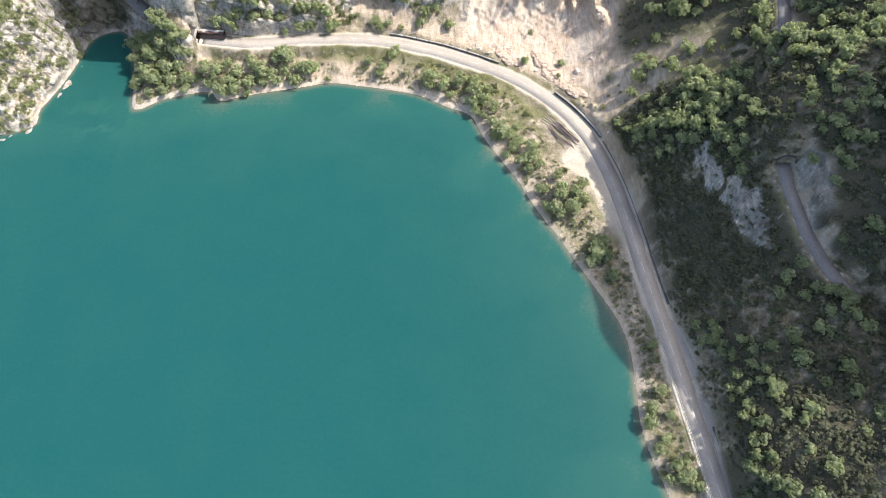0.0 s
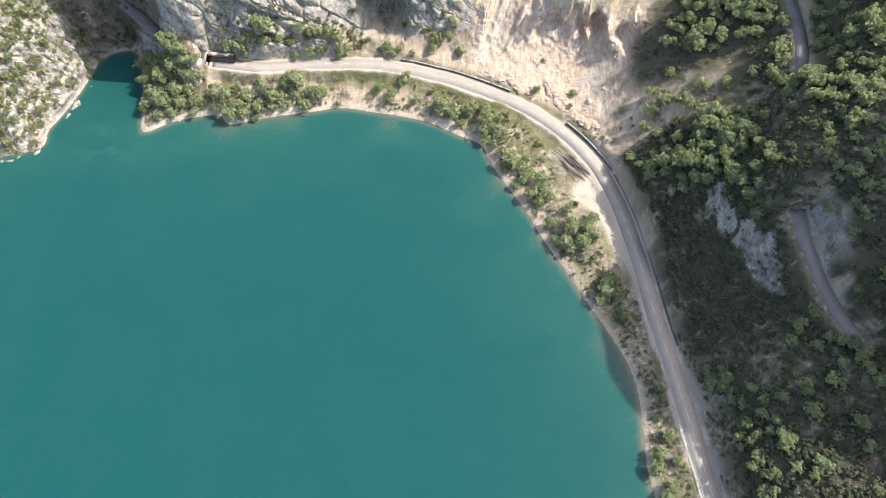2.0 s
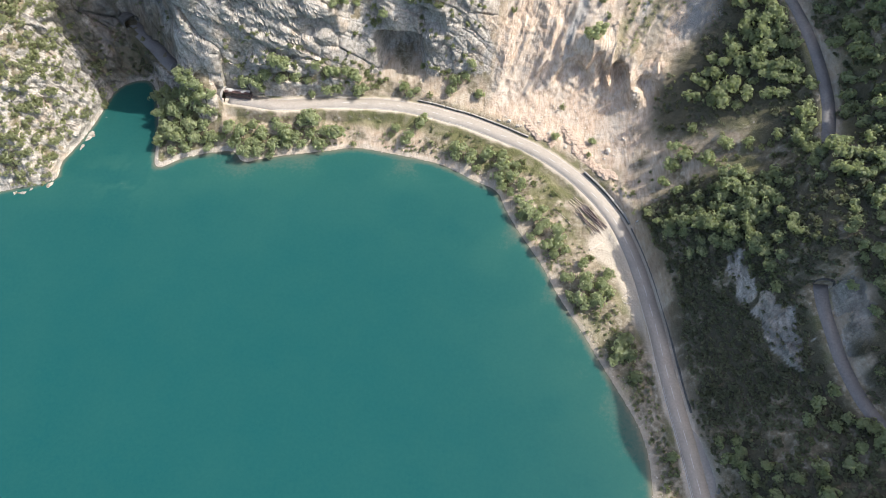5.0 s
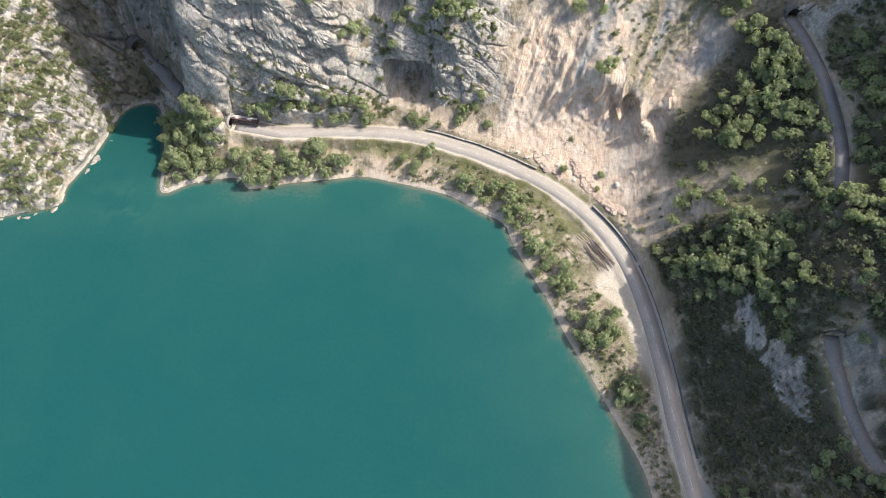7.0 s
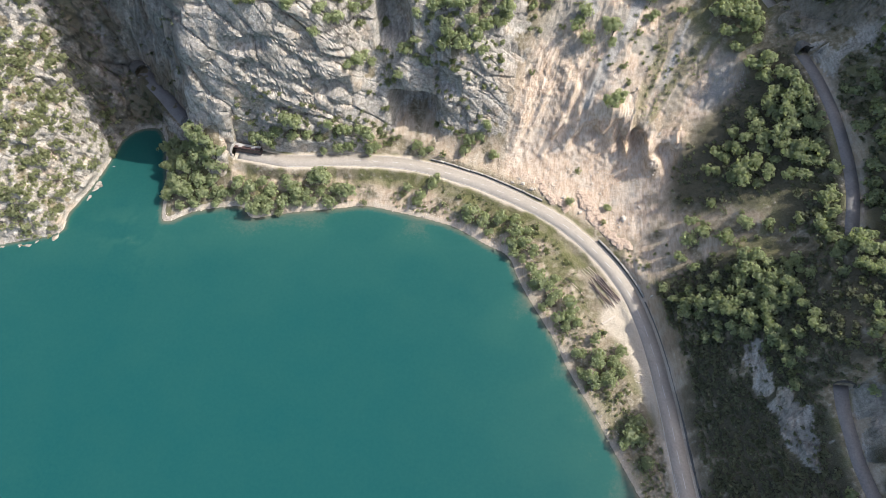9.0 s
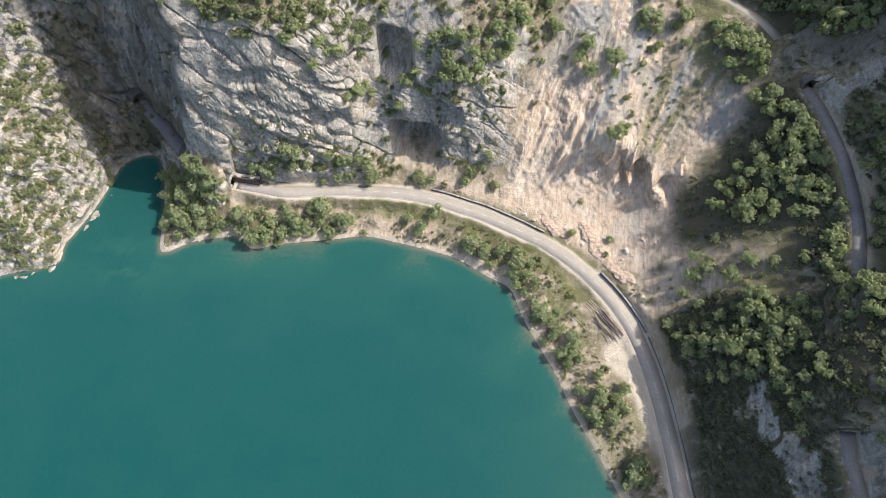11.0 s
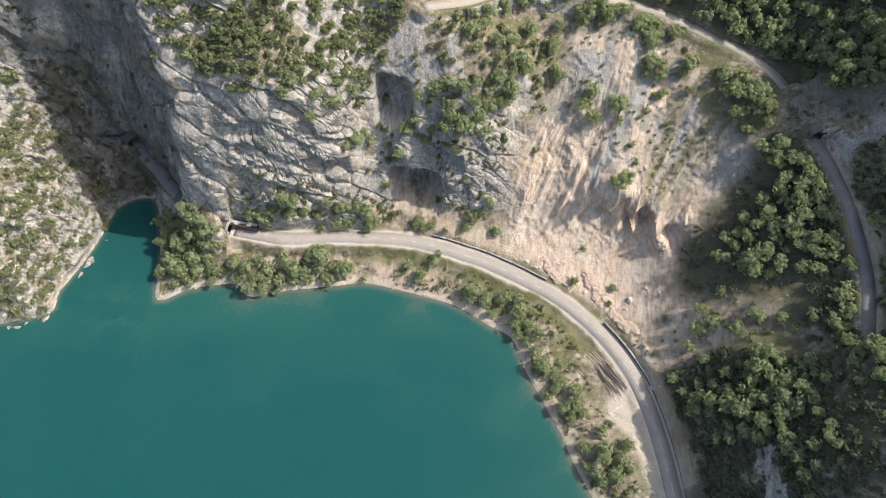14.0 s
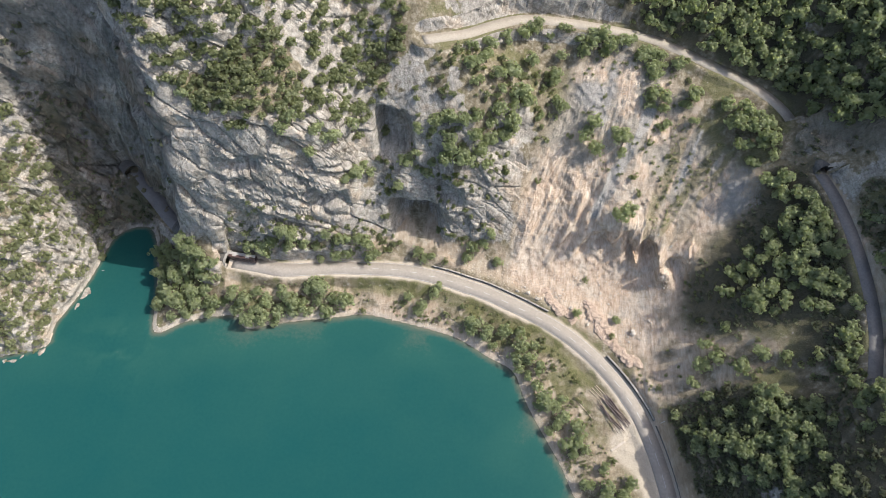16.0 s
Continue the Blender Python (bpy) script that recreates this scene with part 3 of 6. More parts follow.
    l.new(warped.outputs[0], beds.inputs["Vector"])
    joint = n.new("ShaderNodeTexVoronoi")
    joint.feature = 'DISTANCE_TO_EDGE'
    joint.inputs["Scale"].default_value = 1.0
    l.new(beds.outputs[0], joint.inputs["Vector"])
    gapped = ramp(n, l, joint.outputs["Distance"], [(0.0, (0.42, 0.41, 0.39)), (0.035, (0.85, 0.84, 0.83)), (0.09, (1.0, 1.0, 1.0))])
    rock = mix(n, l, 0.6, rock, gapped, 'MULTIPLY')
    pits = ramp(n, l, tex_noise(n, l, 1.1, 3, 0.5, p), [(0.3, (0.5, 0.49, 0.47)), (0.38, (1, 1, 1))])
    rock = mix(n, l, 0.55, rock, pits, 'MULTIPLY')
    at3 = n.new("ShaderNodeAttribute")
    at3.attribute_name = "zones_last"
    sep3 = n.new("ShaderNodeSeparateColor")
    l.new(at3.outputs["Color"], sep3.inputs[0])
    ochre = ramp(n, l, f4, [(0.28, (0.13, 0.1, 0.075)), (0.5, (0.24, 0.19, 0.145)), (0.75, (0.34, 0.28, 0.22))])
    # Dark grey over rock: the gorge wall's shade put into its colour.
    dark_shade_rock = ramp(n, l, f2, [(0.35, (0.075, 0.073, 0.068)), (0.6, (0.17, 0.165, 0.15)), (0.8, (0.33, 0.32, 0.295))])
    rock = mix(n, l, maths(n, l, 'MULTIPLY', sep3.outputs["Red"], 0.75), rock, dark_shade_rock)
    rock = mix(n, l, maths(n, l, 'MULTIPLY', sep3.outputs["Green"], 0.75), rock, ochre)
    edge = maths(n, l, 'ADD', sep.outputs["Red"], maths(n, l, 'MULTIPLY', maths(n, l, 'SUBTRACT', f2, 0.5), 1.1))
    rk = n.new("ShaderNodeMapRange")
    rk.inputs["From Min"].default_value, rk.inputs["From Max"].default_value = 0.35, 0.6
    l.new(edge, rk.inputs["Value"])
    base = mix(n, l, rk.outputs[0], base, rock)
    gravel = ramp(n, l, f3, [(0.3, (0.36, 0.312, 0.25)), (0.7, (0.58, 0.515, 0.425))])
    base = mix(n, l, sep2.outputs["Green"], base, gravel)
    # Dark leaf litter; in hollow and gorge the colour stands for shade too.
    litter_shade = ramp(n, l, f3, [(0.3, (0.045, 0.042, 0.028)), (0.55, (0.1, 0.092, 0.062)), (0.8, (0.2, 0.18, 0.14))])
    base = mix(n, l, sep2.outputs["Blue"], base, litter_shade)
    l.new(base, bsdf.inputs["Base Color"])
    bsdf.inputs["Roughness"].default_value = 0.95
    bsdf.inputs["Specular IOR Level"].default_value = 0.15
    bump(n, l, bsdf, maths(n, l, 'ADD', f2, maths(n, l, 'MULTIPLY', f3, 0.4)), 0.7, 0.9)
    return m


def plain(name, stops, scale, rough=0.85, spec=0.3, bumpy=0.0, metal=0.0):
    m, n, l, bsdf = material(name)
    p = place(n)
    a, b = tex_noise(n, l, scale, 6, 0.6, p), tex_noise(n, l, scale * 0.12, 4, 0.6, p)
    f = maths(n, l, 'ADD', maths(n, l, 'MULTIPLY', a, 0.6), maths(n, l, 'MULTIPLY', b, 0.4))
    l.new(ramp(n, l, f, stops), bsdf.inputs["Base Color"])
    bsdf.inputs["Roughness"].default_value, bsdf.inputs["Specular IOR Level"].default_value, bsdf.inputs["Metallic"].default_value = rough, spec, metal
    if bumpy:
        bump(n, l, bsdf, a, bumpy, 0.3)
    return m


def leaf_material(name, dark, light):
    m, n, l, bsdf = material(name)
    p = place(n)
    info = n.new("ShaderNodeObjectInfo")
    geo = n.new("ShaderNodeNewGeometry")
    at = n.new("ShaderNodeAttribute")
    at.attribute_name = "tone"
    v = tex_noise(n, l, 0.22, 3, 0.6, p)
    f = maths(n, l, 'ADD', maths(n, l, 'MULTIPLY', v, 0.35), maths(n, l, 'MULTIPLY', geo.outputs["Random Per Island"], 0.35))
    f = maths(n, l, 'ADD', f, maths(n, l, 'MULTIPLY', info.outputs["Random"], 0.12))
    f = maths(n, l, 'ADD', f, maths(n, l, 'MULTIPLY', at.outputs["Fac"], 0.35))
    l.new(ramp(n, l, f, [(0.2, dark), (0.85, light)]), bsdf.inputs["Base Color"])
    bsdf.inputs["Roughness"].default_value, bsdf.inputs["Specular IOR Level"].default_value = 0.6, 0.25
    tr = n.new("ShaderNodeBsdfTranslucent")
    tr.inputs["Color"].default_value = (light[0] * 1.4, light[1] * 1.45, light[2] * 1.05, 1)
    add = n.new("ShaderNodeMixShader")
    add.inputs[0].default_value = 0.56
    l.new(bsdf.outputs[0], add.inputs[1])
    l.new(tr.outputs[0], add.inputs[2])
    l.new(add.outputs[0], n["Material Output"].inputs[0])
    return m


def water_material():
    m, n, l, bsdf = material("lake_water")
    p = place(n)
    at = n.new("ShaderNodeAttribute")
    at.attribute_name = "shallow"
    f = maths(n, l, 'ADD', at.outputs["Fac"], maths(n, l, 'MULTIPLY', maths(n, l, 'SUBTRACT', tex_noise(n, l, 0.05, 5, 0.6, p), 0.5), 0.1))
    f = maths(n, l, 'ADD', f, maths(n, l, 'MULTIPLY', maths(n, l, 'SUBTRACT', tex_noise(n, l, 0.7, 4, 0.7, p), 0.5), 0.12))
    col = ramp(n, l, f, [(0.0, (0.0, 0.0184, 0.0488)), (0.3, (0.0001, 0.0236, 0.053)), (0.55, (0.0005, 0.05, 0.058)), (0.8, (0.02, 0.085, 0.075)), (1.0, (0.15, 0.135, 0.1))])
    l.new(col, bsdf.inputs["Base Color"])
    bsdf.inputs["Roughness"].default_value, bsdf.inputs["IOR"].default_value = 0.16, 1.33
    bsdf.inputs["Specular IOR Level"].default_value = 0.17
    waves = tex_noise(n, l, 0.8, 4, 0.6, p)
    bump(n, l, bsdf, waves, 0.12, 0.25)
    return m


M_GROUND, M_WATER = ground_material(), water_material()
M_ASPHALT = plain("worn_asphalt", [(0.3, (0.26, 0.234, 0.204)), (0.55, (0.335, 0.304, 0.268)), (0.75, (0.41, 0.375, 0.334))], 1.2, 0.9)
M_TRACK = plain("gravel_track", [(0.3, (0.28, 0.25, 0.205)), (0.6, (0.4, 0.36, 0.3)), (0.8, (0.5, 0.455, 0.39))], 1.5, 0.95)
# Darker copy of the road surface; the shade there is put into its grey.
M_SHADED_ROAD = plain("shaded_road_grey", [(0.3, (0.13, 0.125, 0.122)), (0.55, (0.185, 0.178, 0.172)), (0.78, (0.25, 0.238, 0.225))], 1.3, 0.9)
M_PAINT = plain("road_paint", [(0.3, (0.4, 0.395, 0.38)), (0.7, (0.62, 0.61, 0.59))], 2.0, 0.8)
M_CONCRETE = plain("weathered_concrete", [(0.3, (0.2, 0.19, 0.175)), (0.55, (0.34, 0.325, 0.3)), (0.8, (0.46, 0.44, 0.41))], 0.9, 0.9, bumpy=0.3)
M_DARKWALL = plain("dark_stone_wall", [(0.3, (0.06, 0.058, 0.055)), (0.6, (0.14, 0.135, 0.125)), (0.8, (0.24, 0.23, 0.21))], 1.6, 0.95, bumpy=0.5)
M_BARK = plain("bark", [(0.3, (0.06, 0.05, 0.04)), (0.7, (0.16, 0.14, 0.115))], 3.0, 0.95)
M_LEAF = leaf_material("broadleaf_foliage", (0.165, 0.192, 0.12), (0.35, 0.383, 0.24))
# Darker foliage copy: the shade on undergrowth is put into its colour.
M_UNDER_SHADE = leaf_material("shade_dark_foliage", (0.094, 0.1, 0.07), (0.2, 0.212, 0.146))
M_SCRUB = leaf_material("scrub_foliage", (0.11, 0.13, 0.072), (0.268, 0.288, 0.17))
M_PALE_SCRUB = leaf_material("pale_scrub_foliage", (0.155, 0.17, 0.1), (0.33, 0.345, 0.215))


# ---- mesh helpers ----
def mesh_object(name, verts, faces, mat, smooth_faces=False):
    me = bpy.data.meshes.new(name)
    verts = np.asarray(verts, np.float32)
    faces = np.asarray(faces, np.int32)
    k = faces.shape[1]
    me.vertices.add(len(verts))
    me.vertices.foreach_set("co", verts.ravel())
    me.loops.add(faces.size)
    me.loops.foreach_set("vertex_index", faces.ravel())
    me.polygons.add(len(faces))
    me.polygons.foreach_set("loop_start", np.arange(0, faces.size, k, dtype=np.int32))
    if smooth_faces:
        me.polygons.foreach_set("use_smooth", np.ones(len(faces), bool))
    me.update(calc_edges=True)
    me.materials.append(mat)
    return new(name, me)


def attach(ob, parent):
    ob.parent = parent
    return ob


def part(name, bm, mat, parent, label=""):
    me = bpy.data.meshes.new(name)
    bm.to_mesh(me)
    bm.free()
    me.materials.append(mat)
    ob = new(name, me)
    ob.parent = parent
    return tagged(ob, label=label)


def colours(ob, name, *fields):
    a = ob.data.attributes.new(name, 'FLOAT_COLOR', 'POINT')
    data = np.ones((len(ob.data.vertices), 4), np.float32)
    for c, f in enumerate(fields):
        data[:, c] = np.asarray(f).ravel()
    a.data.foreach_set("color", data.ravel())


def grid_faces(rows, cols):
    i = np.arange(rows * cols).reshape(rows, cols)
    return np.stack([i[:-1, :-1].ravel(), i[:-1, 1:].ravel(), i[1:, 1:].ravel(), i[1:, :-1].ravel()], 1)


# ---- ground and lake ----
# tunnel mouths: x, y, road level, heading into the hill (degrees from +x), half width
MOUTHS = [(-111.8, 225.7, 14.1, 170, 3.4), (-163.2, 263.0, 19.1, 139, 3.3), (-135.5, 238.2, 16.4, -30, 3.3), (125.4, 180.4, 54.0, 250, 2.9), (115.5, 129.7, 46.2, 82, 2.9), (118.6, 258.9, 62.8, 112, 2.9), (111.7, 278.1, 65.0, -70, 2.9)]
quads = grid_faces(*MX.shape)
q_z = PZ.ravel()[quads]
q_x, q_y = PX.ravel()[quads].mean(1), PY.ravel()[quads].mean(1)
keep = np.ones(len(quads), bool)
for mx, my, mz, turn, half in MOUTHS:
    ca, sa = math.cos(radians(turn)), math.sin(radians(turn))
    al, la = (q_x - mx) * ca + (q_y - my) * sa, -(q_x - mx) * sa + (q_y - my) * ca
    keep &= ~((np.abs(la) < half - 0.5) & (al > -1.0) & (al < 2.4) & (q_z.max(1) > mz + 0.6) & (q_z.max(1) < mz + (4.9 if half > 3 else 4.1)))
ground = mesh_object("ground", np.stack([PX.ravel(), PY.ravel(), PZ.ravel()], 1), quads[keep], M_GROUND, True)
crisp = (np.maximum(z_rock, z_slide * smooth(STEEP, 0.4, 0.8)).ravel()[quads].mean(1) < 0.5)[keep]
ground.data.polygons.foreach_set("use_smooth", crisp)
GROUND_TREE = BVHTree.FromPolygons(np.stack([PX.ravel(), PY.ravel(), PZ.ravel()], 1).tolist(), quads.tolist())


def ground_z(x, y):
    """Height of the finished ground under points."""
    out = []
    for a, b in zip(np.atleast_1d(x), np.atleast_1d(y)):
        place_, _, _, _ = GROUND_TREE.ray_cast(Vector((a, b, 500)), Vector((0, 0, -1)))
        out.append(place_.z if place_ else 0.0)
    return np.array(out)


tagged(ground, "steep limestone hillside with dry turf, scree and an earth slide", "hillside", kind="structure")
high_slide = smooth(MY + (n_big - 0.5) * 30 + 0.12 * MX, 258, 270) * smooth(n_mid, 0.36, 0.52)
GRASS_LINES = [((71, 281), (69.6, 270.5), (66.2, 260.6), (62.6, 252.6), (61.8, 246), 2.6), ((85, 272.5), (80.2, 265.5), (75.2, 258.7), (70.6, 252), (67.5, 246.5), 2.3), ((92, 276), (88, 268), (84, 262), (80, 257), (77, 252), 1.3)]
PALE_LINES = [((60.2, 281), (55.6, 271.1), (53.5, 261.7), (52.3, 251.7), 1.1), ((75.5, 287), (72.6, 277.3), (70.5, 269), (68, 259), 1.3), ((78.5, 262), (74, 254), (71, 247), 1.2), ((89, 257), (82, 250), (77, 244), 1.4)]
GREY_LINES = [((58, 286), (53.5, 276), (48.3, 267), (43.7, 259.6), (41, 253), 2.0), ((78, 278), (74.5, 268), (71, 259), 1.2)]


def streaks(lines, ragged):
    """1 along each line of places, whose last number is its half width, with a ragged edge."""
    out = np.zeros(MX.shape)
    for *way, wide in lines:
        d = line_distance(MX, MY, np.array(way))[0] + (n_mid - 0.5) * ragged
        out = np.maximum(out, 1 - smooth(d, wide * 0.7, wide * 1.25))
    return out


s_grass, s_pale, s_grey = streaks(GRASS_LINES, 5.0), streaks(PALE_LINES, 2.5), streaks(GREY_LINES, 3.0)
z_turf = np.clip(z_verge * 0.9 + smooth(n_mid, 0.5, 0.62) * 0.75, 0, 1)
# Litter under the woods; over hollow and gorge it also paints shade.
z_litter_shade = np.maximum(zone(MX, MY, SHRUB_SLOPE, 4), smooth(MX, 88, 96) * smooth(116 - MY, 0, 6))
z_litter_shade = np.maximum(z_litter_shade, np.maximum(zone(MX, MY, UPPER_WOOD, 4), 0.9 * smooth(MX, 104, 112) * (1 - smooth(MY, 200, 215)) * (1 - np.maximum(zone(MX, MY, TRACK_CUT, 3), zone(MX, MY, ROAD_CUT, 2)))))
z_litter_shade = np.maximum(z_litter_shade, 0.7 * zone(MX, MY, SPUR, 3))
z_litter_shade = np.maximum(z_litter_shade, 0.75 * z_gorge) * (1 - outcrop) * smooth(n_mid, 0.3, 0.45)
# Hollow: shade put into the ground colour on top of the litter.
z_litter_shade = np.maximum(z_litter_shade, 0.9 * zone(MX, MY, HOLLOW, 5)) * (1 - 0.85 * z_lit)
colours(ground, "zones", z_rock, np.maximum(np.maximum(z_slide * (1 - 0.55 * smooth(n_mid, 0.5, 0.65) * smooth(MX, 55, 75)) * (1 - 0.75 * high_slide), 0.9 * s_pale) * (1 - 0.7 * s_grass), np.maximum(np.maximum(z_bank * 0.75, z_lit * smooth(n_mid, 0.3, 0.5) * 0.8), np.maximum(np.maximum(z_shore * 0.85, np.maximum(0.6 * west * smooth(n_mid, 0.42, 0.52), 0.6 * z_cave * smooth(n_mid, 0.4, 0.54))), z_dry * (1 - 0.7 * z_verge)))), np.maximum(z_turf * (1 - 0.7 * np.maximum(z_lit, z_cave)) * (1 - 0.9 * z_slide), 0.65 * s_grass * smooth(n_mid, 0.36, 0.5)))
gravelly = np.clip(np.maximum(z_layby * 0.9, 1 - smooth(DROAD + (n_mid - 0.5) * 2.5, 3.7, 4.8)), 0, 1)
gravelly = np.maximum(gravelly, (1 - smooth(DSHORE, 0.8, 2.2)) * 0.5 * (MX > -143))
# Gorge face in shade: dark grey laid over rock; ochre is its own stain.
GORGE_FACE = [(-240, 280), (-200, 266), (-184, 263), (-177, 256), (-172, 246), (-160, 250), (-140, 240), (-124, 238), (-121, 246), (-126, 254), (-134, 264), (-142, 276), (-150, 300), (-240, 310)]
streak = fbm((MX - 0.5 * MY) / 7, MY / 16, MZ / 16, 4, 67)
# The same dark grey in patches over road cut and outcrop.
n_dark = fbm(MX / 6, MY / 6, MZ / 6, 3, 70)
darkened = np.maximum(0.9 * zone(MX, MY, TRACK_CUT, 3), 0.75 * outcrop * smooth(MX - 0.35 * (MY - 130), 98, 106))
colours(ground, "zones_last", np.maximum(zone(MX, MY, GORGE_FACE, 3) * smooth(streak, 0.28, 0.5), darkened * smooth(n_dark, 0.32, 0.5)), zone(MX, MY, GORGE_FACE, 3) * smooth(fbm(MX / 12, MY / 12, MZ / 12, 3, 69), 0.45, 0.6), np.zeros_like(MX))
colours(ground, "zones_more", np.maximum(np.maximum(z_grey * smooth(n_mid, 0.4, 0.6), 0.5 * z_slide * high_slide), s_grey) * (1 - 0.9 * s_pale) * (1 - 0.9 * s_grass), gravelly, np.clip(z_litter_shade * smooth(DTRACK, 3, 5), 0, 1))

WX, WY = np.meshgrid(spread(-222, 90, 2.0, 2600), spread(0, 256, 2.0, 2600))
d_in = np.where((np.abs(WX + 60) < 260) & (WY > -60) & (WY < 300), line_distance(WX, WY, SHORE[::2])[0], 200.0)
veil = fbm(WX / 26, WY / 18, octaves=4, seed=97)
shal = np.maximum(np.exp(-d_in / np.where(WX < -143, 2.0, 3.0)), np.exp(-d_in / 24) * np.where(WX < -143, 0.35, 0.6) * (0.55 + 0.45 * smooth(veil, 0.36, 0.62)))
pale_swirl = np.exp(-((WX + 150) / 26) ** 2 - ((WY - 190) / 13) ** 2) * smooth(fbm(WX / 9, WY / 9, octaves=4, seed=99, ridged=True), 0.6, 0.8)
shal = np.maximum(shal, 0.55 * pale_swirl)
shal = np.where(inside(WX, WY, LAKE), shal, 1.0)
lake = mesh_object("water", np.stack([WX.ravel(), WY.ravel(), np.zeros(WX.size)], 1), grid_faces(*WX.shape), M_WATER)
colours(lake, "shallow", shal)
tagged(lake, "calm turquoise mountain lake with paler shallows along its banks", "lake", kind="structure")


def ribbon(line, half, lift, offset=0.0):
    """A strip along a line, half metres to each side of the line shifted by offset."""
    line = np.asarray(line)
    d = np.gradient(line[:, :2], axis=0)
    d /= np.linalg.norm(d, axis=1)[:, None]
    side = np.stack([-d[:, 1], d[:, 0]], 1)
    halfs = np.broadcast_to(half, len(line))[:, None]
    l_ = line[:, :2] + side * (offset + halfs)
    r_ = line[:, :2] + side * (offset - halfs)
    z = line[:, 2:3] + lift
    return np.hstack([l_, z]), np.hstack([r_, z])


def strip_mesh(name, line, half, lift, thick, mat, offset=0.0):
    a, b = ribbon(line, half, lift, offset)
    a2, b2 = a - [0, 0, thick], b - [0, 0, thick]
    n = len(a)
    v = np.concatenate([a, b, a2, b2])
    f = []
    for i in range(n - 1):
        for p, q in ((0, 1), (1, 3), (3, 2), (2, 0)):
            f.append((p * n + i, q * n + i, q * n + i + 1, p * n + i + 1))
    f.append((0, 2 * n, 3 * n, n))
    f.append((n - 1, 2 * n - 1, 4 * n - 1, 3 * n - 1))
    return mesh_object(name, v, np.array(f), mat)


road = strip_mesh("road", ROAD_LINE[2:], 3.15, 0.0, 0.3, M_ASPHALT)
tagged(road, "sun-bleached two-lane asphalt lakeside road", "road", kind="structure")
upper_part = TRACK_LINE[(TRACK_LINE[:, 1] > 277) | (TRACK_LINE[:, 0] < 90)]
middle_part = TRACK_LINE[(TRACK_LINE[:, 1] > 179) & (TRACK_LINE[:, 1] < 260.5) & (TRACK_LINE[:, 0] > 100)]
tagged(strip_mesh("road", middle_part, 2.4, 0.0, 0.3, M_SHADED_ROAD), "narrow mountain road greyed for shade between two tunnels", "road", kind="structure")
lower_part = TRACK_LINE[(TRACK_LINE[:, 1] < 131)]
track = strip_mesh("road", upper_part, 2.4, 0.0, 0.3, M_TRACK)
tagged(strip_mesh("road", lower_part, 2.4, 0.0, 0.3, M_SHADED_ROAD), "narrow mountain road greyed for shade between tunnel and woods", "road", kind="structure")
tagged(track, "narrow pale gravel mountain road on a ledge", "road", kind="structure")
gorge_road = strip_mesh("road", GORGE_LINE, 3.2, 0.0, 0.3, M_SHADED_ROAD)
tagged(gorge_road, "asphalt road greyed for shade on a ledge in the gorge", "road", kind="structure")



def paved_bay(ring):
    """An asphalt apron over a pull-out, a hand's width thick, just below the level of the road."""
    bm = bmesh.new()
    top = bm.faces.new([bm.verts.new((x, y, 4.975)) for x, y in ring])
    for v in bmesh.ops.extrude_face_region(bm, geom=[top])["geom"]:
        if isinstance(v, bmesh.types.BMVert):
            v.co.z -= 0.15
    bmesh.ops.recalc_face_normals(bm, faces=bm.faces)
    me = bpy.data.meshes.new("road_bay")
    bm.to_mesh(me)
    bm.free()
    me.materials.append(M_ASPHALT)
    tagged(new("road_bay", me), "grey asphalt pull-out beside the lower road", "pull-out", kind="structure")


paved_bay(PULL_OUT_A)
paved_bay(PULL_OUT_B)


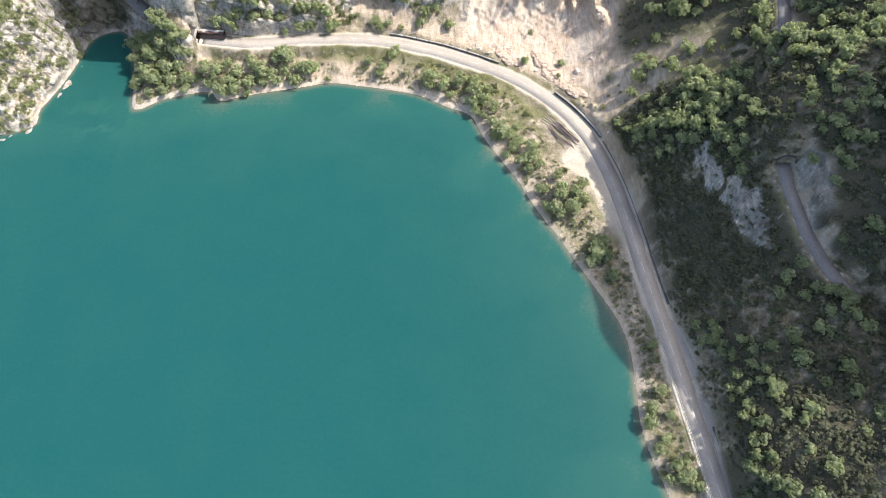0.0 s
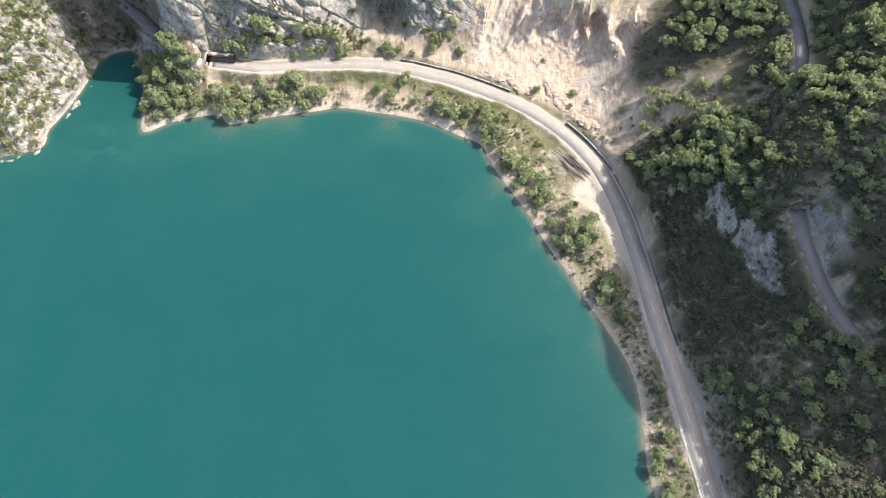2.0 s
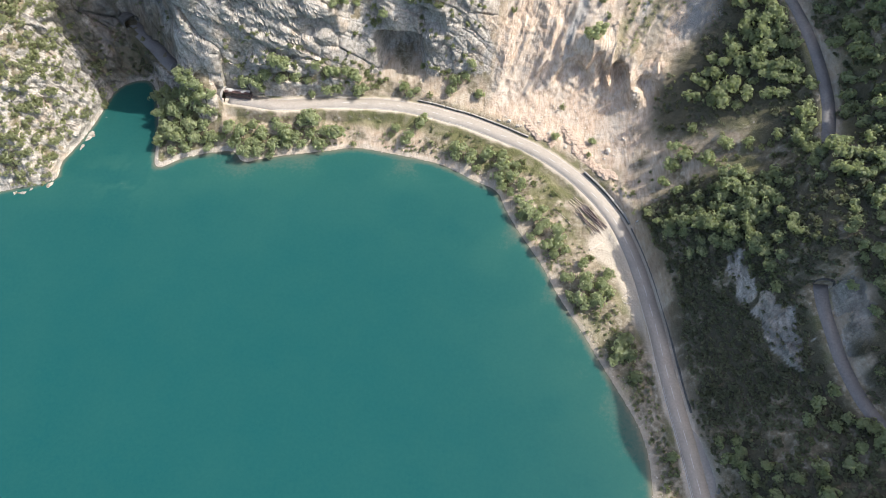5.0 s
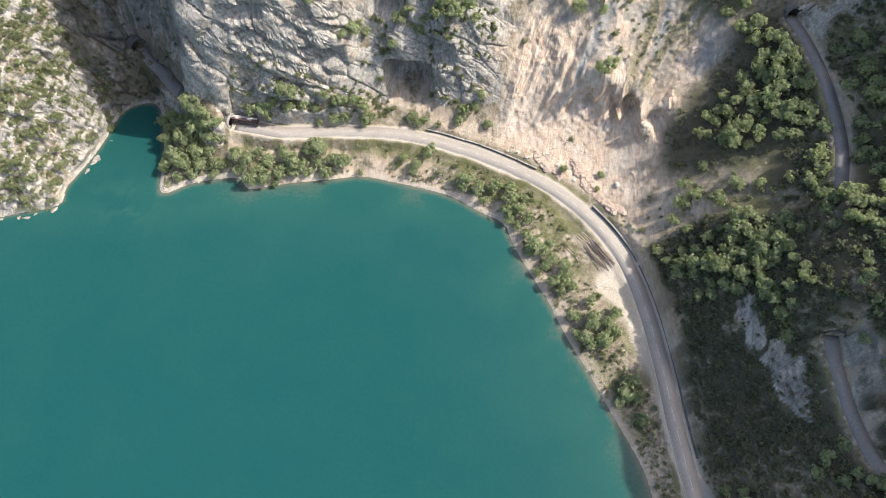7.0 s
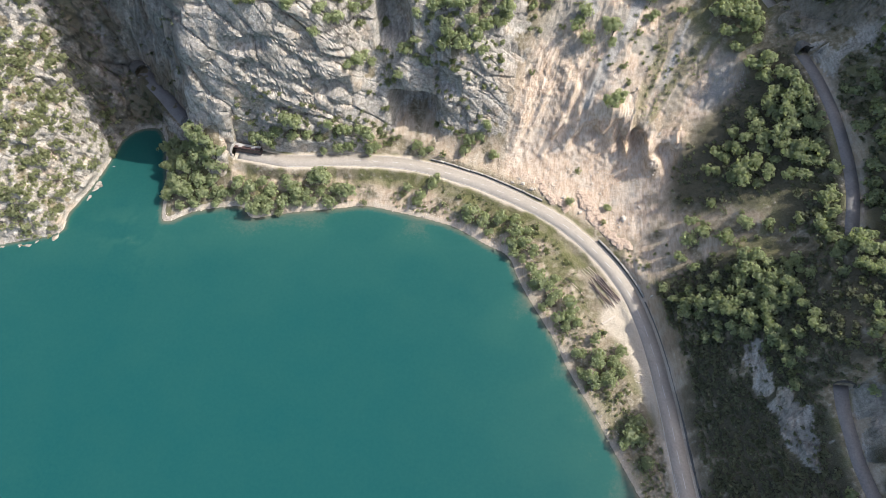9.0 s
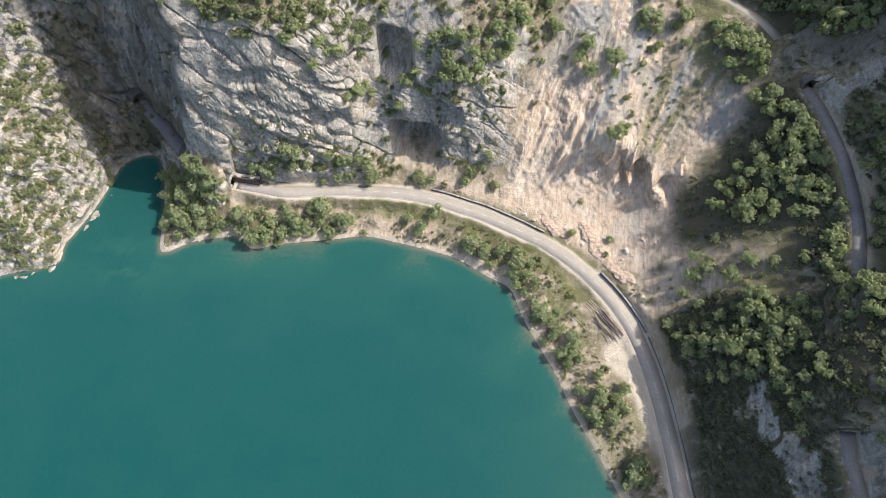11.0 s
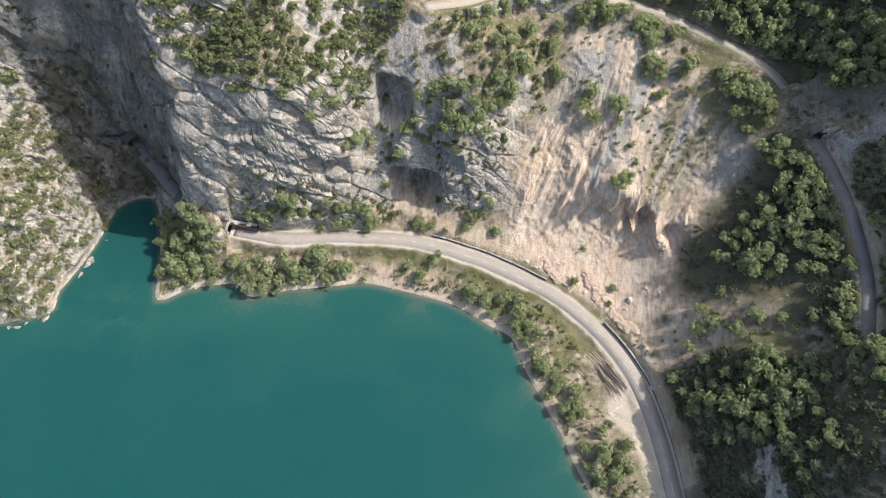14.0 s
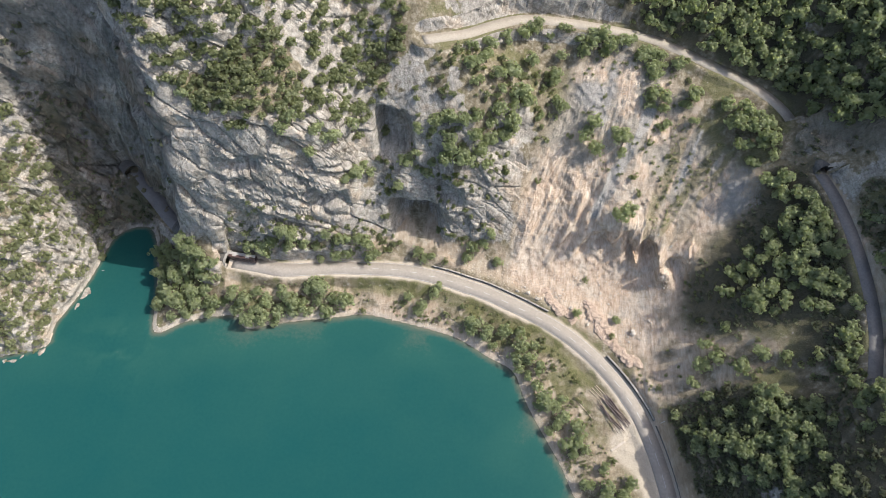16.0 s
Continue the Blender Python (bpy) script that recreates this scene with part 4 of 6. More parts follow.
# ---- trees ----
def crown_arrays(rng, radius, height, lobes, leaves, size, core=True):
    """A crown of leaf clumps: bent quads over many small domes that sit on an uneven crown."""
    big = [(0, 0, height * 0.66, radius * 0.62)]
    for n in range(4):
        a, r = rng.uniform(0, 2 * math.pi), radius * rng.uniform(0.3, 0.55)
        big.append((r * math.cos(a), r * math.sin(a), height * rng.uniform(0.42, 0.68), radius * rng.uniform(0.38, 0.55)))
    big = np.array(big)
    d = rng.normal(size=(lobes, 3))
    d[:, 2] = np.abs(d[:, 2]) * 1.1 - 0.3
    d /= np.linalg.norm(d, axis=1)[:, None]
    host = big[rng.integers(0, len(big), lobes)]
    centre = host[:, :3] + d * host[:, 3:4] * [1, 1, 0.95] * rng.uniform(0.75, 1.0, (lobes, 1))
    rad = radius * rng.uniform(0.15, 0.27, lobes)
    which = np.repeat(np.arange(lobes), leaves // lobes)
    count = len(which)
    e = rng.normal(size=(count, 3)) + d[which] * 0.9
    e[:, 2] += 0.25
    e /= np.linalg.norm(e, axis=1)[:, None]
    pos = centre[which] + e * rad[which, None] * rng.uniform(0.8, 1.15, (count, 1))
    nrm = e + rng.normal(size=(count, 3)) * 0.35
    nrm /= np.linalg.norm(nrm, axis=1)[:, None]
    t = np.cross(nrm, rng.normal(size=(count, 3)))
    t /= np.linalg.norm(t, axis=1)[:, None]
    b = np.cross(nrm, t)
    s = size * rng.uniform(0.6, 1.25, (count, 1))
    quad = np.stack([pos - t * s, pos - b * s * 0.75 + nrm * s * 0.2, pos + t * s, pos + b * s * 0.75 + nrm * s * 0.2], 1)
    vs, fs = [quad.reshape(-1, 3)], [np.arange(count * 4).reshape(-1, 4)]
    off = count * 4
    for cx, cy, cz, cr in (big if core else []):                      # the dense inside of the crown
        th, ph = np.meshgrid(np.linspace(0.05, math.pi * 0.75, 4), np.arange(5) * math.pi / 2.5)
        bump_ = 1 + rng.uniform(-0.12, 0.12, th.shape)
        core = np.stack([cx + cr * 0.6 * bump_ * np.sin(th) * np.cos(ph), cy + cr * 0.6 * bump_ * np.sin(th) * np.sin(ph), cz + cr * 0.6 * bump_ * np.cos(th)], -1)
        idx = off + np.arange(20).reshape(5, 4)
        nxt = np.roll(idx, -1, 0)
        vs.append(core.reshape(-1, 3))
        fs.append(np.stack([idx[:, :-1], idx[:, 1:], nxt[:, 1:], nxt[:, :-1]], -1).reshape(-1, 4))
        off += 20
    return np.concatenate(vs), np.concatenate(fs)


def trunk_arrays(rng, radius, height, limbs=4, sides=6):
    """A tapered trunk with a few limbs."""
    vs, fs = [], []

    def tube(a, b, ra, rb):
        a, b = np.array(a, float), np.array(b, float)
        w = b - a
        w = w / np.linalg.norm(w)
        t = np.cross(w, [0.3, 0.9, 0.1])
        t /= np.linalg.norm(t)
        u = np.cross(w, t)
        base = len(vs) * 0 + sum(len(q) for q in vs)
        ang = np.arange(sides) * 2 * math.pi / sides
        ring = np.cos(ang)[:, None] * t + np.sin(ang)[:, None] * u
        vs.append(np.concatenate([a + ring * ra, b + ring * rb]))
        for k in range(sides):
            fs.append((base + k, base + (k + 1) % sides, base + sides + (k + 1) % sides, base + sides + k))

    r0 = 0.05 * height + 0.03
    tube((0, 0, -0.6), (0.1, 0.05, height * 0.45), r0 * 0.55, r0 * 0.34)
    tube((0.1, 0.05, height * 0.45), (0, 0.1, height * 0.8), r0 * 0.34, r0 * 0.1)
    for n in range(limbs):
        a = n * 2 * math.pi / limbs + rng.uniform(-0.4, 0.4)
        z = height * rng.uniform(0.28, 0.5)
        tube((0.05, 0.03, z), (math.cos(a) * radius * 0.6, math.sin(a) * radius * 0.6, z + height * 0.25), r0 * 0.22, r0 * 0.06)
    return np.concatenate(vs), np.array(fs)


RNG = np.random.default_rng(7)


def tree_models(kind, count, leaves, size, mat, lobes=9, h=1.0, core=True):
    """Trees of one metre radius, to be scaled."""
    out = []
    for n in range(count):
        tv, tf = trunk_arrays(RNG, 1.0, 1.9 * h)
        tr = mesh_object("trunk", tv, tf, M_BARK, True)
        cv, cf = crown_arrays(RNG, 1.0, 1.9 * h, lobes + n % 3, leaves, size, core)
        cr = mesh_object("crown", cv, cf, mat)
        tint = cr.data.attributes.new("tone", 'FLOAT', 'POINT')
        tint.data.foreach_set("value", np.full(len(cv), RNG.uniform(0.4, 1.0), np.float32))
        out.append((tr.data, cr.data, tv, tf, cv, cf))
        bpy.data.objects.remove(tr)
        bpy.data.objects.remove(cr)
    return out


TREES = tree_models("tree", 8, 620, 0.114, M_LEAF, 44)
WOODS = tree_models("tree", 6, 330, 0.142, M_LEAF, 32)
COPSES = tree_models("tree", 6, 130, 0.215, M_LEAF, 20)
BUSHES = tree_models("shrub", 6, 104, 0.228, M_SCRUB, 14, 0.62, False)


def plant(name, models, x, y, radius, stretch, label, category, group):
    """One tree or shrub of its own: trunk and crown."""
    tr, cr = models[int(RNG.integers(len(models)))][:2]
    base = new(name)
    base.empty_display_size = 0.5
    base.matrix_world = Matrix.Translation((x, y, float(ground_z(x, y)[0]) - 0.25 * radius * stretch)) @ Matrix.Rotation(RNG.uniform(0, 6.28), 4, 'Z') @ Matrix.Diagonal((radius, radius, radius * stretch, 1))
    attach(new("trunk", tr), base)
    attach(new("crown", cr), base)
    return tagged(base, label, category, group)


def thicket(name, models, xs, ys, rs, stretch, label, category, mat):
    """Many trees or shrubs that nobody could count, in one mesh."""
    vs, fs, tone, off = [], [], [], 0
    zs = ground_z(xs, ys)
    for x, y, z, r in zip(xs, ys, zs, rs):
        cv, cf = models[int(RNG.integers(len(models)))][4:6]
        a = RNG.uniform(0, 6.28)
        ca, sa = math.cos(a), math.sin(a)
        k = RNG.uniform(0.85, 1.2) * stretch
        v = np.empty_like(cv)
        v[:, 0] = (cv[:, 0] * ca - cv[:, 1] * sa) * r + x
        v[:, 1] = (cv[:, 0] * sa + cv[:, 1] * ca) * r + y
        v[:, 2] = cv[:, 2] * r * k + z - 0.25 * r
        vs.append(v)
        fs.append(cf + off)
        tone.append(np.full(len(v), RNG.uniform(0, 1), np.float32))
        off += len(v)
    ob = mesh_object(name, np.concatenate(vs), np.concatenate(fs), mat)
    at = ob.data.attributes.new("tone", 'FLOAT', 'POINT')
    at.data.foreach_set("value", np.concatenate(tone))
    return tagged(ob, label, category, kind="stuff")


def scatter(ring, gap, chance, seed):
    """Points about gap apart within the ring, kept with the given chance."""
    rng = np.random.default_rng(seed)
    xs0, ys0 = [q[0] for q in ring], [q[1] for q in ring]
    gx, gy = np.meshgrid(np.arange(min(xs0), max(xs0), gap), np.arange(min(ys0), max(ys0), gap))
    gx = gx.ravel() + rng.uniform(-0.45, 0.45, gx.size) * gap
    gy = gy.ravel() + rng.uniform(-0.45, 0.45, gy.size) * gap
    ok = inside(gx, gy, ring)
    gx, gy = gx[ok], gy[ok]
    p = chance(gx, gy) if callable(chance) else np.full(len(gx), chance)
    ok = rng.uniform(0, 1, len(gx)) < p
    ok &= (pick(DROAD, gx, gy) > 5.2) & (pick(DTRACK, gx, gy) > 4.2) & ~pick(WET, gx, gy)
    return gx[ok], gy[ok], rng



# ---- trees that stand out, stretch by stretch (x, y, crown radius) ----
HEADLAND_TREES = [(-126.1, 224.7, 3.7), (-141.7, 232.7, 3.4), (-147.3, 230.8, 2.9), (-118.1, 219.4, 3.7), (-126.6, 220.5, 3.8), (-133.1, 217.6, 4.1), (-121.4, 216.7, 3.5), (-142.5, 220.2, 3.4), (-126.6, 212.2, 3.8), (-135.3, 210, 3.6), (-119.4, 213.2, 3), (-139.5, 207.4, 3.3), (-131.3, 207.2, 3.8), (-124.3, 208.8, 3.3), (-117.2, 209.5, 2.8), (-128, 204.4, 2.7), (-133.9, 202.6, 2.2), (-118.8, 205.3, 2.5), (-129.4, 228.5, 2.7), (-122.4, 222.9, 3.2), (-142.8, 225.3, 2.8), (-116.6, 217.2, 2.4), (-141.1, 205.8, 2.2)]
SHORE_TREES = [(-109.4, 212.5, 3.3), (-102.4, 209.9, 3.3), (-98, 214.1, 2.5), (-94, 211.1, 3.3), (-86.6, 214.2, 3.6), (-82.7, 211.8, 3.8), (-77, 218.2, 2.7), (-73.2, 218.7, 4.1), (-79.1, 211.7, 3), (-73.3, 214.1, 2.5), (-101.9, 203.4, 3.8), (-94.7, 204.4, 3.6), (-88.8, 207.4, 3.3), (-82.7, 207.4, 2.7), (-90.2, 203.7, 2.2), (-106.9, 207.9, 2.8), (-98.7, 207.3, 2.7), (-113.7, 210.2, 2.2), (-76.7, 209.3, 2.5), (-62.6, 214.2, 3.9), (-66.5, 215.6, 2.8), (-69.1, 210, 3.3), (-54.1, 212.4, 1.7)]
VERGE_TREES = [(-35, 218.7, 2.2), (-36.4, 216.2, 1.7), (-28.9, 216.2, 2.5), (-30.4, 213, 2.5), (-22.9, 220.9, 3.3), (-18.5, 213.1, 1.6), (-10.4, 216.2, 1.6), (-5.7, 209.3, 3.6), (-7.2, 206.9, 2.5), (0.2, 206, 3.3), (7.6, 206.6, 3.3), (2.9, 201, 1.9), (14.4, 202.3, 3.5), (12.4, 195.3, 3.2), (18.4, 196.5, 2.7), (13.8, 206.8, 2.4), (23, 204.8, 1.6), (19.4, 201.7, 2.1), (13.7, 193.1, 2.4), (22, 192.4, 2.7), (28, 192.7, 1.8)]
BANK_TREES = [(24.4, 179.9, 4.2), (21.1, 184.8, 2.6), (28.2, 178, 2.6), (22.5, 177.2, 2.3), (17.5, 189.3, 2.1), (31.7, 180.4, 2.1), (37.2, 168.1, 4.1), (33.9, 162.8, 3.5), (35.6, 159.5, 2.3), (40.7, 160.7, 2), (29.5, 170.7, 2.6), (31.7, 174.4, 2.6), (36.6, 188.1, 1.3), (27.2, 168.3, 2), (57, 150, 2.6), (53.8, 146, 2.8), (47.2, 146, 3.7), (46.4, 138.4, 3.4), (51.8, 139.4, 3.4), (56.8, 142.6, 2.4), (56.2, 132.8, 1.7), (52.2, 133.2, 1.7), (59, 119.2, 3.9), (61.7, 123, 3), (57.8, 116, 2.7), (63.1, 117.4, 2.6), (65, 108.9, 2.4), (66.7, 108.1, 1.8), (64, 106.4, 1.4), (47.1, 154.6, 2.2), (50.5, 157.8, 1.6), (42, 141, 2.4), (41, 148.5, 2.6)]
POINT_TREES = [(74.9, 81, 2), (72.7, 80.4, 1.5), (75.1, 75.3, 1.7), (75.4, 64.8, 2.1), (71.5, 58.1, 2.5), (70.7, 52.9, 2.7), (72.1, 43.7, 2.5), (76.8, 39.2, 2.6), (78.4, 36.1, 2.8), (74.5, 35.3, 2.2), (81.3, 33.1, 2.2), (74.4, 48, 1.9), (80.4, 41.8, 1.8), (76.4, 55.4, 1.9), (72.5, 70.8, 1.3), (72.2, 36.8, 1.6)]
BENCH_TREES = [(-101.7, 229.7, 3.2), (-96.8, 230.1, 3.7), (-92.8, 230.5, 3.2), (-87.5, 232.7, 3.2), (-83.3, 232.8, 3.2), (-96, 229.1, 2.4), (-78.8, 232.8, 2.7), (-70.2, 235.3, 2.2), (-63.9, 234.5, 3.2), (-66.9, 231.9, 2.7), (-62, 232.7, 2.7), (-73.2, 230.5, 2.2), (-54.3, 236, 3.3), (-58, 236.9, 2.2), (-52.1, 233.4, 3.3), (-75.4, 233, 1.9), (-85.9, 230.4, 2.4), (-31.9, 236.6, 2.5), (-29.7, 234.5, 2), (-26.1, 235.2, 1.9), (-20.2, 234, 1.7), (-9.1, 239.6, 2.8), (-10, 235.5, 2.5), (-4.2, 241.5, 2.5), (-2, 244, 2.2), (2.8, 235.5, 2.2), (-13.2, 242.5, 1.7), (37.7, 216.4, 1.9), (53.2, 214.5, 1.9), (51.8, 207.4, 1.6), (40.6, 230.8, 1.4)]
LEDGE_TREES = [(-21.2, 286.8, 1.8), (-15.8, 288.9, 2.1), (-9.1, 292.4, 2.8), (-10, 286.4, 2.8), (-3.5, 298.2, 2.1), (-2.1, 296.7, 1.9), (3.2, 301, 3.1), (7.1, 302.5, 2.8), (8.5, 303.7, 2.1), (13.7, 302.5, 1.9), (13.3, 300.1, 1.4), (18.9, 304.2, 2.1), (21.7, 304.3, 1.7), (-16.5, 280.5, 3), (-13.5, 284.1, 2.1), (-5.7, 281.5, 2.8), (-0.3, 284.7, 3.8), (-1.9, 288.2, 2.1), (7, 293.5, 2.9), (19.6, 298.2, 2.2), (18.1, 291.8, 2.9), (18.3, 289.6, 2.2), (10.3, 290.4, 1.7), (-12.9, 277.6, 2.3), (-9.3, 274.8, 1.8), (-3.1, 278, 2.1), (3.8, 279, 3.8), (6.4, 278, 3.3), (2, 275.2, 2.4), (13.1, 285.5, 1.7), (19.2, 283, 2.2), (21.7, 281.7, 2.4), (19.1, 278.9, 1.7)]
GULLY_TREES = [(-3.4, 271.2, 3.3), (0.4, 270.3, 3.8), (-6.2, 267.9, 2.3), (-22.4, 267, 3.2), (-17, 266.4, 3), (-11.8, 267.6, 2.3), (13, 276.7, 1.9), (-16.9, 255.7, 4.3), (-20.5, 259.9, 2.8), (-9.6, 258.9, 3.1), (-5.6, 263.6, 3.3), (-1.3, 265.7, 2.9), (-6.4, 256.7, 2.2), (1.9, 268.7, 2.9), (-12.2, 262.4, 3), (16.3, 271.9, 1.5), (12.8, 271.2, 1.5), (26.2, 274, 1.7), (31.9, 273.7, 3.2), (36.8, 270.8, 3.2), (34.1, 277.2, 3.2), (44.1, 274.9, 2.9), (47.5, 272.6, 3.7), (47.3, 269.6, 2.2), (50, 246.9, 4.5), (54, 262.7, 1.7), (55.9, 257.2, 1.5), (15.6, 260.9, 1.5), (58.5, 273.9, 1.5), (62, 279.2, 2)]
ROADSIDE_TREES = [(26.8, 302.9, 2.4), (30.9, 303.6, 3.6), (35.1, 304.2, 3.1), (28.8, 299.6, 3.1), (37.8, 302, 3.4), (36.1, 299.4, 2.4), (43.1, 303.3, 3.1), (46.3, 303.8, 2.2), (51.4, 300.1, 3.4), (54.4, 301.4, 3.1), (58.2, 301.2, 2.4), (55.2, 297, 3.1), (56.8, 294.7, 2.9), (60, 298.3, 1.9), (57.5, 288, 3.4), (56.3, 285.5, 2.2), (61.4, 287.3, 2.9), (61.6, 284.5, 2.2), (66.2, 298.5, 2.9), (64.1, 299.5, 1.9), (69.3, 299.8, 1.4), (72.8, 288.8, 3.4), (70.4, 285.8, 2.4), (64.1, 280.3, 2), (74.4, 280.5, 1.9), (85.6, 284.6, 3.1), (91.9, 283.6, 3.1), (90.1, 279.7, 3.4), (96.2, 281.6, 3.1), (99.6, 277.3, 3.3), (94.2, 277.4, 2.9), (86.3, 279.1, 2.9)]
HOLLOW_TREES = [(100.9, 256.4, 3.6), (106.6, 255.9, 3.3), (105.7, 251.1, 3.1), (111.3, 250.2, 3.7), (115.3, 246.1, 3.5), (117.4, 239.6, 3.4), (112.6, 240.2, 3.7), (109.6, 244.9, 3.3), (118.2, 234.5, 3.2), (113.2, 234.3, 3.6), (109.0, 235.7, 3.5), (106.6, 240.8, 3.3), (102.0, 239.0, 2.9), (103.1, 233.1, 3.1), (113.5, 227.9, 3.6), (109.2, 226.7, 3.6), (104.9, 226.7, 3.0), (100.1, 229.0, 2.6), (95.8, 233.1, 2.7), (94.1, 227.6, 2.7), (90.0, 226.2, 2.7), (96.6, 224.8, 2.9), (92.9, 223.2, 2.7), (88.9, 219.3, 2.9), (97.7, 215.8, 3.9), (101.1, 218.0, 3.5), (95.2, 214.7, 3.3), (98.3, 211.8, 3.0), (105.5, 213.0, 3.0), (104.4, 223.3, 2.8), (110.2, 222.5, 2.8)]
DELL_TREES = [(111.9, 218.3, 3.0), (115.6, 215.7, 3.1), (116.1, 219.7, 2.9), (119.9, 219.5, 2.7), (111.8, 210.2, 2.7), (115.9, 208.7, 2.7), (120.5, 212.3, 2.5), (124.1, 208.3, 2.4), (102.9, 210.0, 2.1), (108.6, 217.5, 2.1), (89.5, 278.2, 3.8), (97.0, 275.9, 4.0), (100.1, 269.9, 3.8), (91.5, 270.1, 3.2), (95.4, 264.1, 2.7), (97.6, 270.6, 2.9), (101.9, 264.8, 2.4), (120.5, 226.5, 2.6), (118.5, 229.5, 2.6)]
SHELF_TREES = [(-80.3, 247.9, 2.6), (-77.6, 250.8, 3.1), (-69.7, 253.7, 3.1), (-65.7, 253.7, 3.6), (-72.9, 247.5, 2.3), (-59.6, 262.7, 3.3), (-58.1, 267.1, 2.4), (-58.6, 251.8, 3.4), (-55.9, 256.4, 2.4), (-61.3, 248.2, 2.4), (-52.9, 256.1, 2.2), (-38.1, 257.8, 3.4), (-34.7, 258.8, 1.9), (-30, 255.8, 2.9), (-27.9, 257.6, 1.9), (-41.2, 252.2, 2.2), (-44.8, 254.7, 1.7), (-34, 264.1, 2.3), (-27.6, 265.6, 3.3), (-23.5, 267.6, 2.8), (-28.5, 264.2, 1.9), (-21.9, 262.5, 2.8), (-22.4, 256.9, 3.4), (-123.4, 249.8, 1.6), (-113.1, 250.6, 2.1)]
KNOLL_TREES = [(82.2, 200.7, 2.5), (87.0, 198.8, 1.8), (80.8, 193.9, 2.9), (85.4, 194.2, 3.0), (83.0, 192.7, 2.2), (78.4, 187.0, 2.4), (88.7, 206.6, 2.0), (82.6, 209.9, 1.8), (98.1, 200.4, 1.2), (98.6, 195.4, 2.6), (99.9, 193.6, 1.9), (105.7, 193.2, 2.0), (105.9, 191.5, 1.7), (113.5, 192.4, 2.0), (109.2, 189.8, 1.5), (112.1, 190.7, 1.5), (118.2, 189.6, 2.8), (119.1, 194.4, 1.6), (92.5, 190.9, 3.3), (90.7, 193.1, 1.8), (98.3, 189.1, 1.4), (102.4, 189.0, 1.2), (96.1, 186.8, 1.4), (89.0, 185.7, 1.4), (82.8, 181.0, 2.1), (84.8, 177.1, 1.7), (72.7, 176.1, 2.0), (68.4, 186.5, 1.3), (118.7, 181.1, 1.9), (120.5, 175.3, 1.8), (122.5, 173.1, 2.5), (112.4, 185.1, 1.3)]
CANOPY_TREES = [(96.5, 179.5, 2.9), (100.0, 179.0, 2.5), (102.5, 176.6, 2.1), (94.2, 176.2, 2.4), (96.3, 174.4, 2.8), (106.9, 173.4, 1.9), (109.6, 176.6, 2.1), (102.4, 170.2, 2.7), (98.5, 171.0, 2.8), (100.6, 166.8, 2.7), (94.7, 170.9, 2.5), (93.3, 172.6, 1.9), (89.6, 173.7, 1.5), (101.1, 162.7, 2.7), (96.3, 163.7, 2.4), (89.1, 161.8, 2.8), (90.2, 158.9, 2.8), (92.3, 162.6, 2.0), (85.9, 163.3, 2.8), (82.7, 164.0, 2.5), (78.4, 166.4, 2.4), (76.1, 169.3, 2.1), (73.3, 169.1, 1.6), (78.6, 171.1, 1.6), (82.2, 160.8, 2.0), (78.3, 161.8, 2.4), (99.8, 157.5, 2.7), (98.2, 157.9, 1.9), (94.8, 157.4, 2.1), (107.2, 157.2, 1.9), (106.0, 166.0, 2.4), (104.5, 162.0, 2.2)]
OUTCROP_TREES = [(86.4, 155.5, 1.9), (83.2, 152.3, 2), (86.2, 151.1, 2.2), (90.1, 153, 2.1), (92.3, 151.7, 1.9), (94.6, 155.4, 2.4), (93.9, 150.4, 1.9), (81.7, 151.1, 1.5), (98.5, 154.9, 2.1), (95.7, 152.1, 1.9), (98.6, 150.5, 2.5), (100.6, 149.1, 2), (99.4, 146, 2.3), (101, 143.6, 2.2), (98.1, 144.3, 1.8), (101.1, 137.7, 2.4), (100, 136.1, 1.5), (97.9, 139.2, 1.8)]
TUNNEL_TREES = [(104.5, 147.1, 2.2), (107.3, 149.4, 2.6), (108.9, 152.7, 2), (106.9, 153.2, 1.8), (109, 146, 1.9), (102.6, 145.4, 1.8), (104.3, 140.1, 1.9), (102.9, 133.8, 1.7), (104.1, 134.5, 1.5), (103.3, 130.5, 2.2), (113.1, 147.4, 1.3), (113, 140.1, 1.6), (114.6, 139, 1.2), (111.8, 142.4, 1.5), (114.8, 142.7, 1.2), (109.5, 141.8, 1.5), (119.8, 154.2, 1.7), (119.1, 180.7, 2.1), (122.3, 184.3, 1.4), (120.9, 167.1, 2.2), (123, 170.9, 2.4), (120.6, 160.2, 1.7)]
LOWER_TREES = [(88.9, 86.4, 1.5), (93.6, 81.2, 2.0), (105.5, 72.4, 2.0), (111.1, 83.5, 1.4), (107.4, 78.1, 1.5), (111.0, 77.8, 1.5), (101.9, 75.8, 1.5), (99.9, 67.7, 2.0), (103.1, 65.7, 2.0), (99.7, 63.4, 1.7), (98.2, 60.9, 1.7), (104.0, 61.3, 2.3), (105.6, 59.6, 2.0), (95.8, 67.0, 1.4), (92.2, 67.4, 1.2), (95.1, 61.7, 1.4), (118.0, 87.8, 1.9), (124.8, 88.0, 2.2), (127.1, 85.9, 2.5), (127.5, 82.9, 2.8), (122.1, 81.0, 2.1), (127.0, 78.0, 1.9), (120.6, 73.1, 1.6), (128.5, 89.0, 1.3)]

